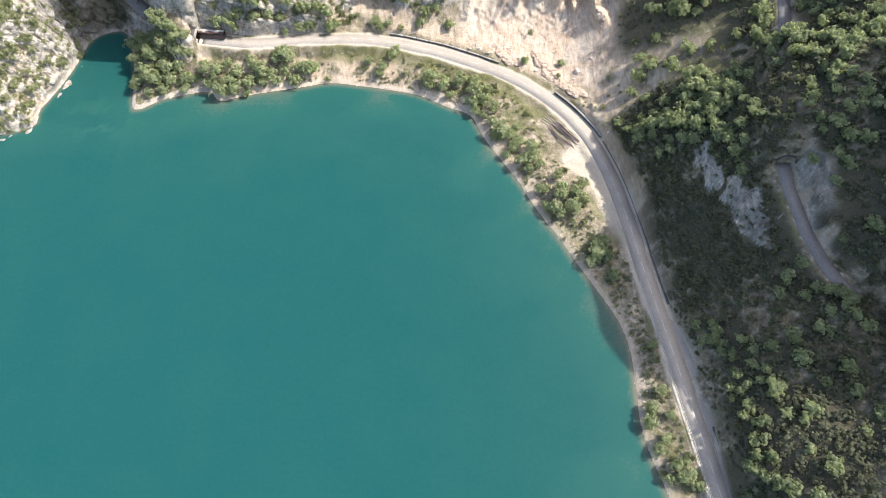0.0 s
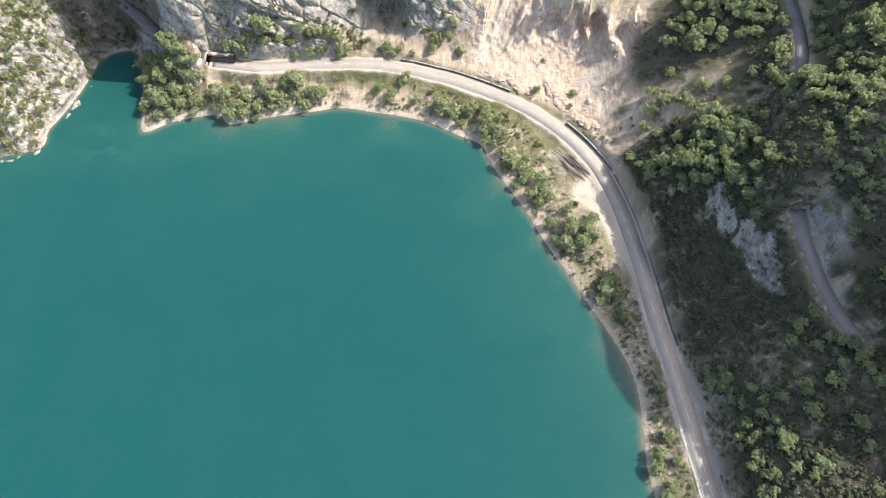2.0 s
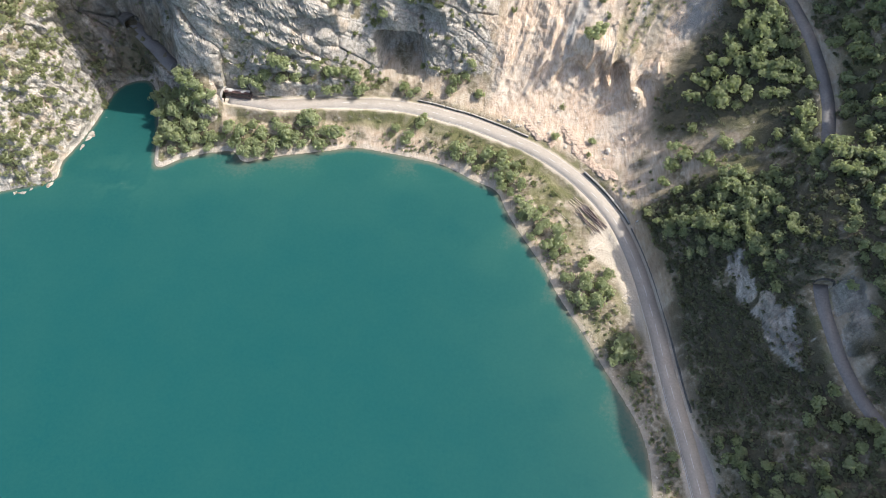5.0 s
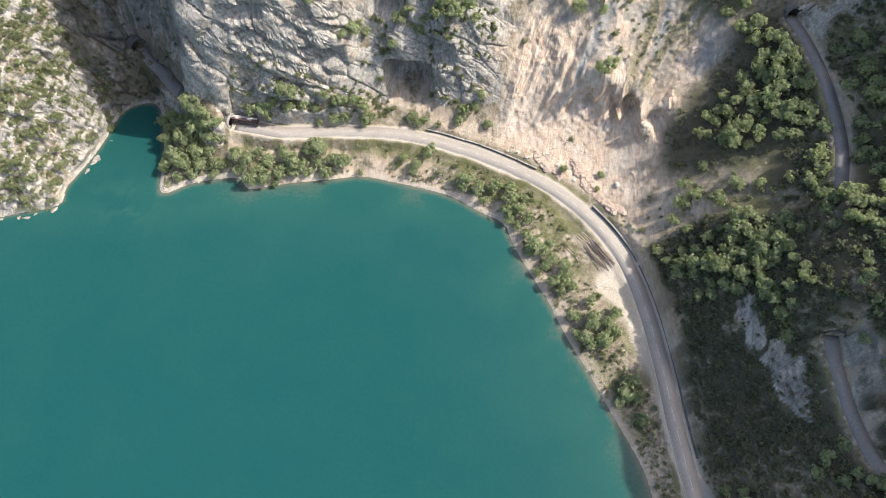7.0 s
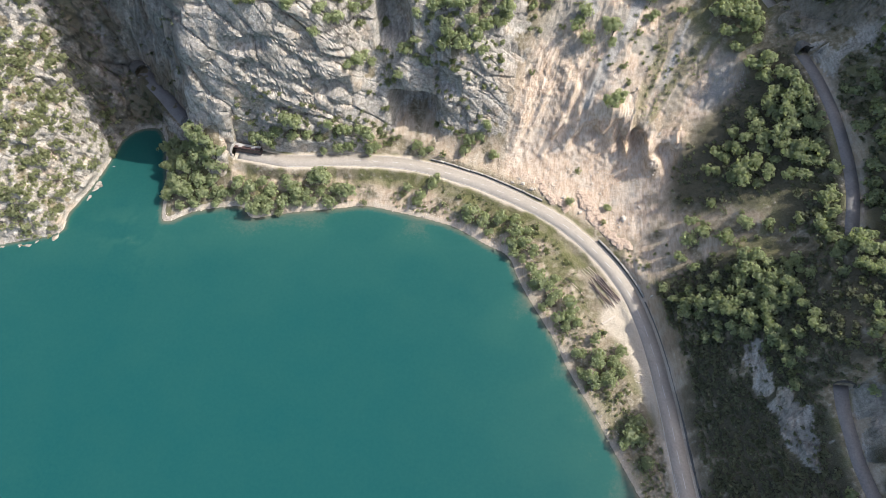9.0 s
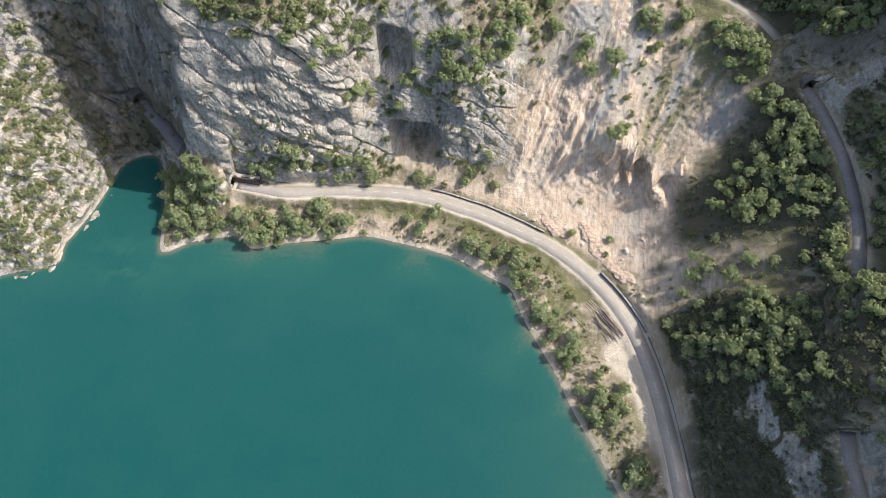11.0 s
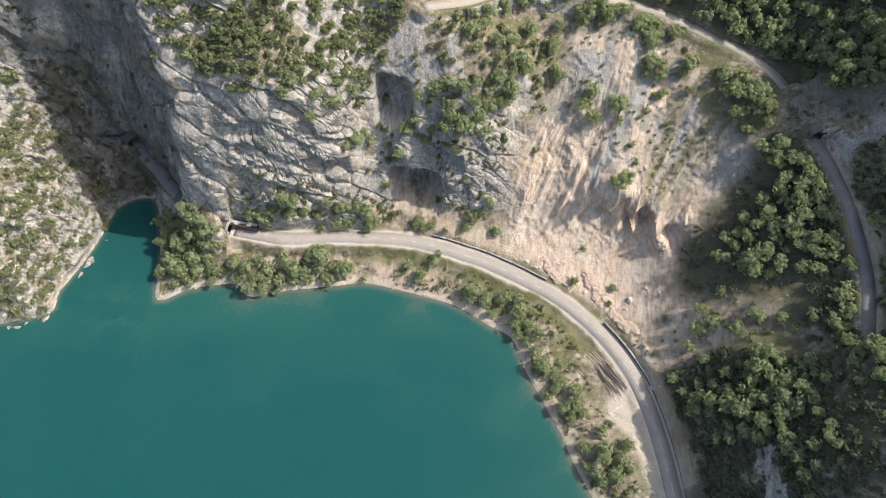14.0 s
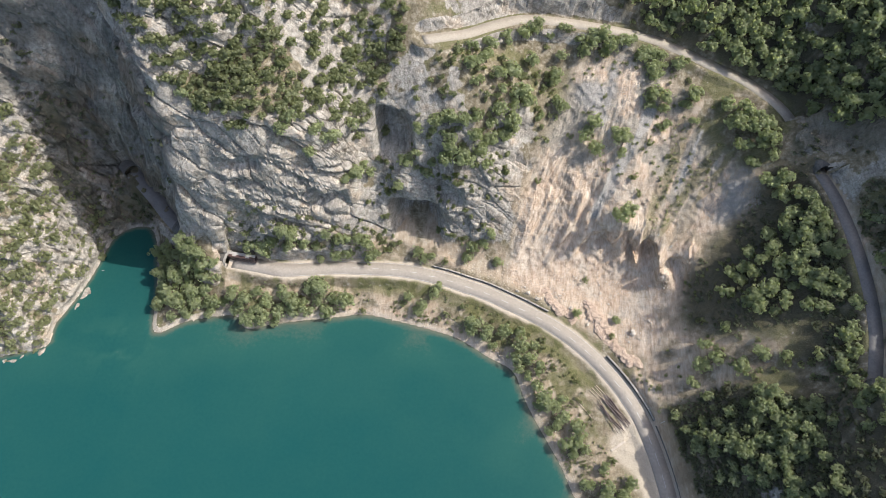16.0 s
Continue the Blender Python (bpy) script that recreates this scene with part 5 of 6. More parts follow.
SINGLE = [
    (HEADLAND_TREES, "dense green broadleaf tree on the rocky headland", "trees on the headland"),
    (SHORE_TREES, "dark green broadleaf tree leaning over the lake shore", "trees along the north shore"),
    (VERGE_TREES, "green bushy tree on the dry bank below the road", "trees on the road bank"),
    (BANK_TREES, "leafy green tree at the water's edge of the east bank", "trees on the east bank"),
    (POINT_TREES, "yellow-green bushy tree between road and water", "trees by the lower road"),
    (BENCH_TREES, "green bushy tree on the rock bench above the road", "trees on the rock bench"),
    (LEDGE_TREES, "green broadleaf tree below the gravel mountain road", "trees below the gravel road"),
    (GULLY_TREES, "dense dark green tree in the rocky gully", "trees in the gully"),
    (ROADSIDE_TREES, "tall green broadleaf tree beside the gravel road", "trees beside the gravel road"),
    (HOLLOW_TREES, "large dark green tree in the shaded hollow", "trees in the hollow"),
    (DELL_TREES, "dark green broadleaf tree below the mountain road", "trees below the mountain road"),
    (KNOLL_TREES, "sunlit yellow-green tree on the stony knoll", "trees on the stony knoll"),
    (CANOPY_TREES, "sunlit green broadleaf tree in a closed canopy", "trees of the closed canopy"),
    (OUTCROP_TREES, "green broadleaf tree around the pale rock outcrop", "trees around the outcrop"),
    (TUNNEL_TREES, "small green tree above the rough tunnel mouth", "trees above the tunnel"),
    (LOWER_TREES, "pale green tree standing out of dark woodland", "trees on the lower slope"),
    (SHELF_TREES, "olive-green tree on a limestone shelf", "trees on the cliff shelf"),
]
STANDING = []
for spots, label, group in SINGLE:
    for x, y, r in spots:
        STANDING.append((x, y, r))
        if r < 1.9:
            plant("shrub", BUSHES, x, y, r * 1.15, RNG.uniform(0.9, 1.2), label.replace("tree", "shrub"), "shrub", group.replace("trees", "shrubs"))
        else:
            plant("tree", TREES, x, y, r * (1.36 if spots in (CANOPY_TREES, OUTCROP_TREES) else 1.22), RNG.uniform(0.8, 1.05), label, "tree", group)
STANDING = np.array(STANDING)


def clear_of(x, y, share):
    d = np.hypot(x[:, None] - STANDING[None, :, 0], y[:, None] - STANDING[None, :, 1]) - share * STANDING[None, :, 2]
    return d.min(1) > 0


EAST_WOOD = [(92, 20), (97, 58), (93, 76), (87, 90), (84, 110), (80, 135), (78, 150), (74, 172), (70, 186), (82, 196), (92, 204), (108, 214), (112, 232), (116, 250), (117, 262), (122, 240), (140, 262), (152, 262), (152, 20)]
x, y, rng = scatter(EAST_WOOD, 4.7, lambda a, b: (0.15 + 0.75 * smooth(fbm(a / 14, b / 14, seed=71), 0.42, 0.6)) * np.where((a < 118) & (b > 90) & (b < 172), 0.06, np.where((a < 118) & (b >= 172), np.where((b > 178) & (b < 206), 0.0, 0.3), np.where(b < 96, 0.45, 1.0))), 5)
k = clear_of(x, y, 0.9) & (pick(z_rock, x, y) < 0.85)
x, y = x[k], y[k]
thicket("woodland", WOODS, x, y, rng.uniform(1.8, 3.7, len(x)), 0.9, "dense green broadleaf woodland on the shaded slope", "woodland", M_LEAF)
SLOPE_SCRUB = [(66, 196), (74, 186), (92, 208), (108, 212), (112, 240), (104, 250), (88, 242), (78, 228), (80, 212), (72, 204)]
x, y, rng = scatter(SLOPE_SCRUB, 3.1, 0.3, 15)
k = clear_of(x, y, 0.9)
x, y = x[k], y[k]
thicket("woodland", COPSES, x, y, rng.uniform(0.35, 1.1, len(x)), 0.95, "light green young trees on the stony slope", "woodland", M_SCRUB)
x, y, rng = scatter(UPPER_WOOD, 3.9, 0.95, 16)
thicket("woodland", WOODS, x, y, rng.uniform(2.4, 4.4, len(x)), 1.0, "dark green woodland above the gravel road", "woodland", M_LEAF)
x, y, rng = scatter(UPPER_WOOD, 3.7, 0.8, 38)
k = y < 325
x, y = x[k], y[k]
thicket("undergrowth", BUSHES, x, y, rng.uniform(1.2, 2.4, len(x)), 1.2, "green saplings and bushes under the upper wood", "undergrowth", M_SCRUB)
CLIFF_WOOD = [(-136, 268), (-124, 258), (-118, 252), (-110, 247), (-104, 245.5), (-93, 245), (-83, 248.5), (-71, 251.5), (-63, 256), (-56, 264.5), (-50, 268), (-44, 275), (-40, 290), (-45, 315), (-140, 315)]
x, y, rng = scatter(CLIFF_WOOD, 2.75, lambda a, b: 0.55 + 0.95 * smooth(fbm(a / 9, b / 9, seed=73), 0.3, 0.46), 6)
k = clear_of(x, y, 0.7)
x, y = x[k], y[k]
thicket("scrub", COPSES, x, y, rng.uniform(1.5, 3.2, len(x)), 0.8, "olive-green scrub wood on the limestone shelf", "scrub", M_SCRUB)
HEADLAND_WOOD = [(-142, 206), (-118, 208), (-117, 219), (-121, 226), (-128, 230), (-138, 230), (-146, 226)]
x, y, rng = scatter(HEADLAND_WOOD, 3.4, 0.9, 27)
k = clear_of(x, y, 0.55)
x, y = x[k], y[k]
thicket("woodland", WOODS, x, y, rng.uniform(1.6, 2.8, len(x)), 0.9, "young green trees filling the headland", "woodland", M_LEAF)
CRAG_SCRUB = [(-62, 245), (-50, 240), (0, 240), (12, 262), (22, 295), (-20, 288), (-40, 276), (-55, 262)]
x, y, rng = scatter(CRAG_SCRUB, 2.6, lambda a, b: 0.1 + 0.85 * smooth(fbm(a / 8, b / 8, seed=74), 0.38, 0.52), 17)
k = clear_of(x, y, 0.7) & (np.hypot((x + 34) / 10, (y - 247) / 9) > 1) & (np.hypot((x + 43.5) / 7, (y - 266) / 8) > 1)
x, y = x[k], y[k]
thicket("scrub", COPSES, x, y, rng.uniform(0.7, 1.9, len(x)), 0.85, "dusty green bushes among the crags", "scrub", M_SCRUB)
WEST_SCRUB = [(-222, 170), (-180, 180), (-172, 200), (-166, 222), (-164, 236), (-172, 244), (-186, 250), (-197, 264), (-222, 280)]
x, y, rng = scatter(WEST_SCRUB, 2.1, lambda a, b: 0.16 + 0.3 * (pick(DSHORE, a, b) < 16) + 1.0 * smooth(fbm(a / 9, b / 9, seed=75), 0.36, 0.52), 18)
thicket("scrub", BUSHES, x, y, rng.uniform(0.8, 2.9, len(x)), 0.95, "light green bushes scattered over pale rock", "scrub", M_PALE_SCRUB)
SLIDE_SCRUB = [(20, 285), (28, 300), (60, 300), (95, 285), (104, 262), (86, 258), (70, 250), (62, 262), (40, 262)]
x, y, rng = scatter(SLIDE_SCRUB, 2.4, lambda a, b: 0.04 + 0.55 * smooth(fbm(a / 7, b / 7, seed=76), 0.45, 0.6), 19)
k = clear_of(x, y, 0.7)
x, y = x[k], y[k]
thicket("scrub", BUSHES, x, y, rng.uniform(0.4, 1.2, len(x)), 0.9, "low grey-green bushes on the scree", "scrub", M_SCRUB)
x, y, rng = scatter([(60, 244), (66, 244), (88, 268), (86, 276), (68, 284), (66, 262)], 1.5, lambda a, b: 0.65 * (pick(s_grass, a, b) > 0.35), 37)
thicket("scrub", BUSHES, x, y, rng.uniform(0.25, 0.8, len(x)), 0.7, "yellow-green tufts on grassy strips between scree", "scrub", M_PALE_SCRUB)
LIT_WOOD = [(75, 174), (80, 167), (88, 160), (104, 158), (113, 170), (108, 180), (92, 181), (84, 173)]
x, y, rng = scatter(LIT_WOOD, 3.2, 0.85, 29)
k = clear_of(x, y, 0.6) & (pick(outcrop, x, y) < 0.3)
x, y = x[k], y[k]
thicket("woodland", WOODS, x, y, rng.uniform(1.5, 2.7, len(x)), 1.0, "sunlit green trees closing the gaps of the wood", "woodland", M_LEAF)
TUNNEL_WOOD = [(113, 166), (118, 184), (121, 200), (136, 206), (148, 190), (148, 164), (130, 156)]
x, y, rng = scatter(TUNNEL_WOOD, 3.9, 0.85, 31)
k = clear_of(x, y, 0.7)
x, y = x[k], y[k]
thicket("woodland", WOODS, x, y, rng.uniform(1.9, 3.4, len(x)), 1.0, "green broadleaf wood above the road tunnel", "woodland", M_LEAF)
x, y, rng = scatter(SPUR, 2.2, lambda a, b: 0.12 + 0.75 * smooth(fbm(a / 7, b / 7, seed=79), 0.44, 0.56), 30)
thicket("scrub", BUSHES, x, y, rng.uniform(0.6, 1.7, len(x)), 0.8, "bushes in shade-darkened green on the rock spur", "scrub", M_UNDER_SHADE)
BANK_SCRUB = [(-140, 198), (-112, 207), (-100, 204), (-60, 212), (-20, 209), (4, 199), (18, 186), (36, 150), (54, 116), (68, 88), (70, 40), (84, 30), (80, 75), (72, 110), (60, 140), (46, 168), (36, 196), (0, 218), (-40, 224), (-100, 220), (-118, 222), (-140, 215)]
x, y, rng = scatter(BANK_SCRUB, 1.7, lambda a, b: 0.06 + 0.5 * smooth(fbm(a / 6, b / 6, seed=77), 0.42, 0.6) + 0.3 * (b < 110) + 0.22 * ((b < 165) & (b >= 110)), 20)
k = (pick(DSHORE, x, y) > 1.8) & (pick(z_layby, x, y) < 0.4)
x, y = x[k], y[k]
thicket("scrub", BUSHES, x, y, rng.uniform(0.35, 1.1, len(x)), 0.9, "low green and straw-coloured bushes on the bank", "scrub", M_SCRUB)
BENCH_SCRUB = [(-112, 229), (-100, 230.5), (-60, 233), (-44, 237), (-46, 243), (-66, 239.5), (-88, 237.5), (-110, 234)]
x, y, rng = scatter(BENCH_SCRUB, 1.6, 0.75, 21)
k = clear_of(x, y, 0.5)
x, y = x[k], y[k]
thicket("scrub", BUSHES, x, y, rng.uniform(0.6, 1.8, len(x)), 0.9, "green bushes along the foot of the cliff", "scrub", M_SCRUB)
x, y, rng = scatter(EAST_WOOD, 2.7, lambda a, b: np.where(inside(a, b, SHRUB_SLOPE), 0.0, np.where((a < 114) & (b > 176), 0.05, 0.9)), 22)
k = (pick(outcrop, x, y) < 0.3) & (pick(z_bank, x, y) < 0.5)
x, y = x[k], y[k]
thicket("undergrowth", BUSHES, x, y, rng.uniform(1.3, 2.6, len(x)), 0.75, "low undergrowth in shade-darkened green beneath the woodland", "undergrowth", M_UNDER_SHADE)
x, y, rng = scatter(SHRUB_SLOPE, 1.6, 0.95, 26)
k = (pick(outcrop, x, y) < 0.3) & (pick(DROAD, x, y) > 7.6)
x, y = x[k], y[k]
thicket("undergrowth", BUSHES, x, y, rng.uniform(1.0, 2.1, len(x)), 0.7, "dense shrubs in shade-darkened green covering the slope", "undergrowth", M_UNDER_SHADE)
x, y, rng = scatter([(92, 150), (101, 150), (114, 112), (112, 104), (104, 108), (98, 122)], 1.8, lambda a, b: 0.1 + 0.8 * smooth(fbm(a / 5, b / 5, seed=81), 0.46, 0.58), 36)
k = pick(outcrop, x, y) > 0.3
x, y = x[k], y[k]
thicket("scrub", BUSHES, x, y, rng.uniform(0.4, 1.1, len(x)), 0.8, "bushes in shade-darkened green rooted in the cracks of the outcrop", "scrub", M_UNDER_SHADE)
x, y, rng = scatter(HOLLOW, 2.0, lambda a, b: 0.1 + 0.85 * smooth(fbm(a / 8, b / 8, seed=80) + 0.004 * (a - 95), 0.42, 0.56), 28)
k = clear_of(x, y, 0.5)
x, y = x[k], y[k]
thicket("undergrowth", BUSHES, x, y, rng.uniform(0.4, 1.7, len(x)) * rng.uniform(0.6, 1.2, len(x)), 0.55, "low shrubs in shade-darkened green on the floor of the hollow", "undergrowth", M_UNDER_SHADE)
x, y, rng = scatter(EARTH_BANK, 1.7, 0.45, 23)
k = pick(DROAD, x, y) > 6.5
x, y = x[k], y[k]
thicket("scrub", BUSHES, x, y, rng.uniform(0.3, 1.1, len(x)), 0.8, "sparse bushes on the bare earth bank", "scrub", M_SCRUB)
x, y, rng = scatter([(83, 104), (88, 90), (92, 76), (98, 58), (99, 24), (91, 24), (88, 50), (86, 66), (82, 88)], 1.7, 0.8, 39)
k = (pick(z_bays, x, y) < 0.2) & (pick(DROAD, x, y) > 5.4)
x, y = x[k], y[k]
thicket("undergrowth", BUSHES, x, y, rng.uniform(0.6, 1.5, len(x)), 0.8, "shrubs in shade-darkened green on the cutting above the lower road", "undergrowth", M_UNDER_SHADE)
EAST_EDGE = [(87, 92), (93, 92), (96, 80), (99, 60), (101, 30), (95, 30), (94, 58), (91, 76)]
x, y, rng = scatter(EAST_EDGE, 3.3, 0.9, 24)
k = pick(z_bays, x, y) < 0.2
x, y = x[k], y[k]
thicket("woodland", WOODS, x, y, rng.uniform(1.6, 2.7, len(x)), 1.1, "dense green trees crowding the top of the road bank", "woodland", M_LEAF)
x, y, rng = scatter(GORGE_FACE, 3.2, lambda a, b: 0.75 * smooth(fbm(a / 10, b / 10, seed=84), 0.45, 0.58), 35)
k = (line_distance(x, y, GORGE_LINE)[0] > 5) & (x > -222) & (y < 300)
x, y = x[k], y[k]
thicket("scrub", BUSHES, x, y, rng.uniform(0.7, 2.0, len(x)), 0.9, "bushes in shade-darkened green clinging to the gorge cliff", "scrub", M_UNDER_SHADE)
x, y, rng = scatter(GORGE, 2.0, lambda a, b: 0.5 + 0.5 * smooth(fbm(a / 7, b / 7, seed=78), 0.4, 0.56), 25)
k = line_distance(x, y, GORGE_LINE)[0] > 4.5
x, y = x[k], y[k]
thicket("scrub", BUSHES, x, y, rng.uniform(0.6, 1.6, len(x)), 0.8, "bushes in shade-darkened green in the gorge", "scrub", M_UNDER_SHADE)

# ---- road furniture and loose things ----
M_STEEL = plain("galvanised_steel", [(0.3, (0.42, 0.42, 0.42)), (0.7, (0.62, 0.62, 0.6))], 2.0, 0.45, 0.5, metal=0.6)
M_LOG = plain("weathered_log", [(0.3, (0.1, 0.08, 0.075)), (0.55, (0.17, 0.135, 0.125)), (0.8, (0.27, 0.22, 0.19))], 2.5, 0.9, bumpy=0.3)
M_PALE_LOG = plain("peeled_log", [(0.3, (0.38, 0.31, 0.23)), (0.7, (0.58, 0.5, 0.4))], 2.5, 0.9)
M_STONE = plain("limestone_boulder", [(0.3, (0.38, 0.335, 0.285)), (0.55, (0.52, 0.465, 0.4)), (0.8, (0.64, 0.585, 0.515))], 1.1, 0.95, bumpy=0.5)
M_EARTH = plain("reddish_earth", [(0.3, (0.32, 0.24, 0.185)), (0.5, (0.45, 0.35, 0.275)), (0.72, (0.58, 0.475, 0.385))], 2.6, 0.95, bumpy=0.8)
M_BUS_ROOF = plain("white_coach_paint", [(0.3, (0.36, 0.345, 0.33)), (0.7, (0.46, 0.445, 0.43))], 0.8, 0.4, 0.5)
M_BUS_SIDE = plain("maroon_coach_paint", [(0.3, (0.07, 0.045, 0.042)), (0.7, (0.12, 0.075, 0.07))], 0.8, 0.35, 0.5)
M_GLASS = plain("dark_tinted_glass", [(0.3, (0.012, 0.014, 0.016)), (0.7, (0.02, 0.022, 0.025))], 0.8, 0.08, 0.6)
M_RUBBER = plain("tyre_rubber", [(0.3, (0.02, 0.02, 0.02)), (0.7, (0.04, 0.04, 0.04))], 3.0, 0.9)
M_SIGN = plain("white_sign_enamel", [(0.3, (0.72, 0.72, 0.72)), (0.7, (0.8, 0.8, 0.8))], 1.0, 0.4)


def box(bm, cx, cy, cz, sx, sy, sz, bevel=0.0):
    got = bmesh.ops.create_cube(bm, size=1.0, matrix=Matrix.Translation((cx, cy, cz)) @ Matrix.Diagonal((sx, sy, sz, 1)))
    if bevel:
        edges = list({e for v in got["verts"] for e in v.link_edges})
        bmesh.ops.bevel(bm, geom=edges, offset=bevel, segments=2, affect='EDGES')


def at(x, y, z, turn=0.0):
    return Matrix.Translation((x, y, z)) @ Matrix.Rotation(turn, 4, 'Z')


def empty(name, m, label, category, group="", kind=""):
    ob = new(name)
    ob.empty_display_size = 0.5
    ob.matrix_world = m
    return tagged(ob, label, category, group, kind)


def along(line):
    """Cumulated length, and functions of it: place and heading."""
    d = np.concatenate([[0], np.cumsum(np.hypot(*np.diff(line[:, :2], axis=0).T))])

    def spot(s, offset=0.0):
        p = [np.interp(s, d, line[:, k]) for k in range(3)]
        q = [np.interp(s + 0.5, d, line[:, k]) for k in range(2)]
        o = [np.interp(s - 0.5, d, line[:, k]) for k in range(2)]
        h = math.atan2(q[1] - o[1], q[0] - o[0])
        return p[0] - math.sin(h) * offset, p[1] + math.cos(h) * offset, p[2], h
    return d, spot


road_length, on_road = along(ROAD_LINE)


def reach(x, y):
    """Length along the road nearest to a place."""
    return float(road_length[np.argmin(np.hypot(ROAD_LINE[:, 0] - x, ROAD_LINE[:, 1] - y))])


# lane marks
dash_bm = bmesh.new()
box(dash_bm, 0, 0, 0.012, 5.2, 0.15, 0.016)
dash_mesh = bpy.data.meshes.new("lane_mark")
dash_bm.to_mesh(dash_mesh)
dash_bm.free()
dash_mesh.materials.append(M_PAINT)
s0, s1 = reach(-58, 228), reach(90, 26)
n = 0
while s0 + n * 8.2 < s1:
    x, y, z, h = on_road(s0 + n * 8.2)
    mark = new("lane_mark", dash_mesh)
    mark.matrix_world = at(x, y, z, h)
    attach(mark, road)
    n += 1
for lo, hi, off in ((reach(-90, 223.8), reach(60, 176), -2.9), (reach(-90, 223.8), reach(60, 176), 2.9), (reach(76, 106), reach(90, 26), -2.9), (reach(84, 62), reach(90, 26), 2.9)):
    pts = np.array([on_road(s, off)[:3] for s in np.arange(lo, hi, 2.0)])
    attach(strip_mesh("edge_line", pts, 0.06, 0.012, 0.01, M_PAINT), road)


def wall_along(lo, hi, offset, height, thick, mat, label, cap=True):
    """A low wall beside the road, in lengths of about six metres with a coping on each."""
    wall = empty("retaining_wall", Matrix.Identity(4), label, "wall", kind="structure")
    s = lo
    while s < hi - 0.5:
        e = min(s + 6.0, hi)
        pts = np.array([on_road(v, offset)[:3] for v in np.linspace(s, e - 0.03, 5)])
        attach(strip_mesh("wall_length", pts, thick / 2, height, height + 0.8, mat), wall)
        if cap:
            attach(strip_mesh("coping", pts, thick / 2 + 0.06, height + 0.12, 0.12, M_CONCRETE), wall)
        s = e
    return wall


wall_along(reach(-26, 229), reach(23, 214), 4.6, 0.9, 0.5, M_DARKWALL, "dark stone parapet along the cliff side of the road")
wall_along(reach(47, 196.5), reach(63, 172), 4.5, 1.2, 0.6, M_DARKWALL, "dark stone retaining wall at the bend of the road")
wall_along(reach(63.5, 171), reach(79, 95), 4.6, 0.45, 0.7, M_DARKWALL, "low dark drain wall along the shaded road", False)
wall_along(reach(85.5, 50), reach(91, 20), 4.9, 0.45, 0.7, M_DARKWALL, "low dark drain wall beside the lower road", False)

# guard rail on the lake side
rail = empty("guard_rail", Matrix.Identity(4), "galvanised steel guard rail on short posts", "guard rail", kind="structure")
lo, hi = reach(71.5, 142), reach(90, 26)
post_bm = bmesh.new()
box(post_bm, 0, 0, 0.25, 0.14, 0.14, 1.1, 0.02)
post_mesh = bpy.data.meshes.new("post")
post_bm.to_mesh(post_mesh)
post_bm.free()
post_mesh.materials.append(M_STEEL)
for s in np.arange(lo, hi, 3.0):
    x, y, z, h = on_road(s, -3.75)
    p = new("post", post_mesh)
    p.matrix_world = at(x, y, z, h)
    attach(p, rail)
for s in np.arange(lo, hi - 3, 12.0):
    pts = np.array([on_road(v, -3.66)[:3] for v in np.linspace(s, min(s + 11.96, hi), 7)])
    attach(strip_mesh("beam", pts, 0.05, 0.78, 0.31, M_STEEL), rail)


def wing_wall(a, b, z, height, label):
    """A battered concrete wall from a to b with a coping."""
    dx, dy = b[0] - a[0], b[1] - a[1]
    ob = empty("wing_wall", at((a[0] + b[0]) / 2, (a[1] + b[1]) / 2, z, math.atan2(dy, dx)), label, "wall", kind="structure")
    length = math.hypot(dx, dy)
    bm = bmesh.new()
    box(bm, 0, 0, height / 2 - 0.5, length, 0.6, height + 1.0, 0.05)
    part("wall_body", bm, M_CONCRETE, ob)
    bm = bmesh.new()
    box(bm, 0, 0, height + 0.08, length + 0.15, 0.8, 0.16, 0.03)
    part("coping", bm, M_CONCRETE, ob)


for a, b in (((88.2, 69.3), (89.6, 71.4)), ((89.6, 71.4), (90.2, 75.2))):
    wing_wall(a, b, 5, 1.5, "pale curved concrete wing wall at a roadside pull-out")
for a, b in (((89.2, 60.8), (91, 57.8)), ((91, 57.8), (91.8, 53.6))):
    wing_wall(a, b, 5, 1.4, "pale concrete wing wall behind a roadside pull-out")


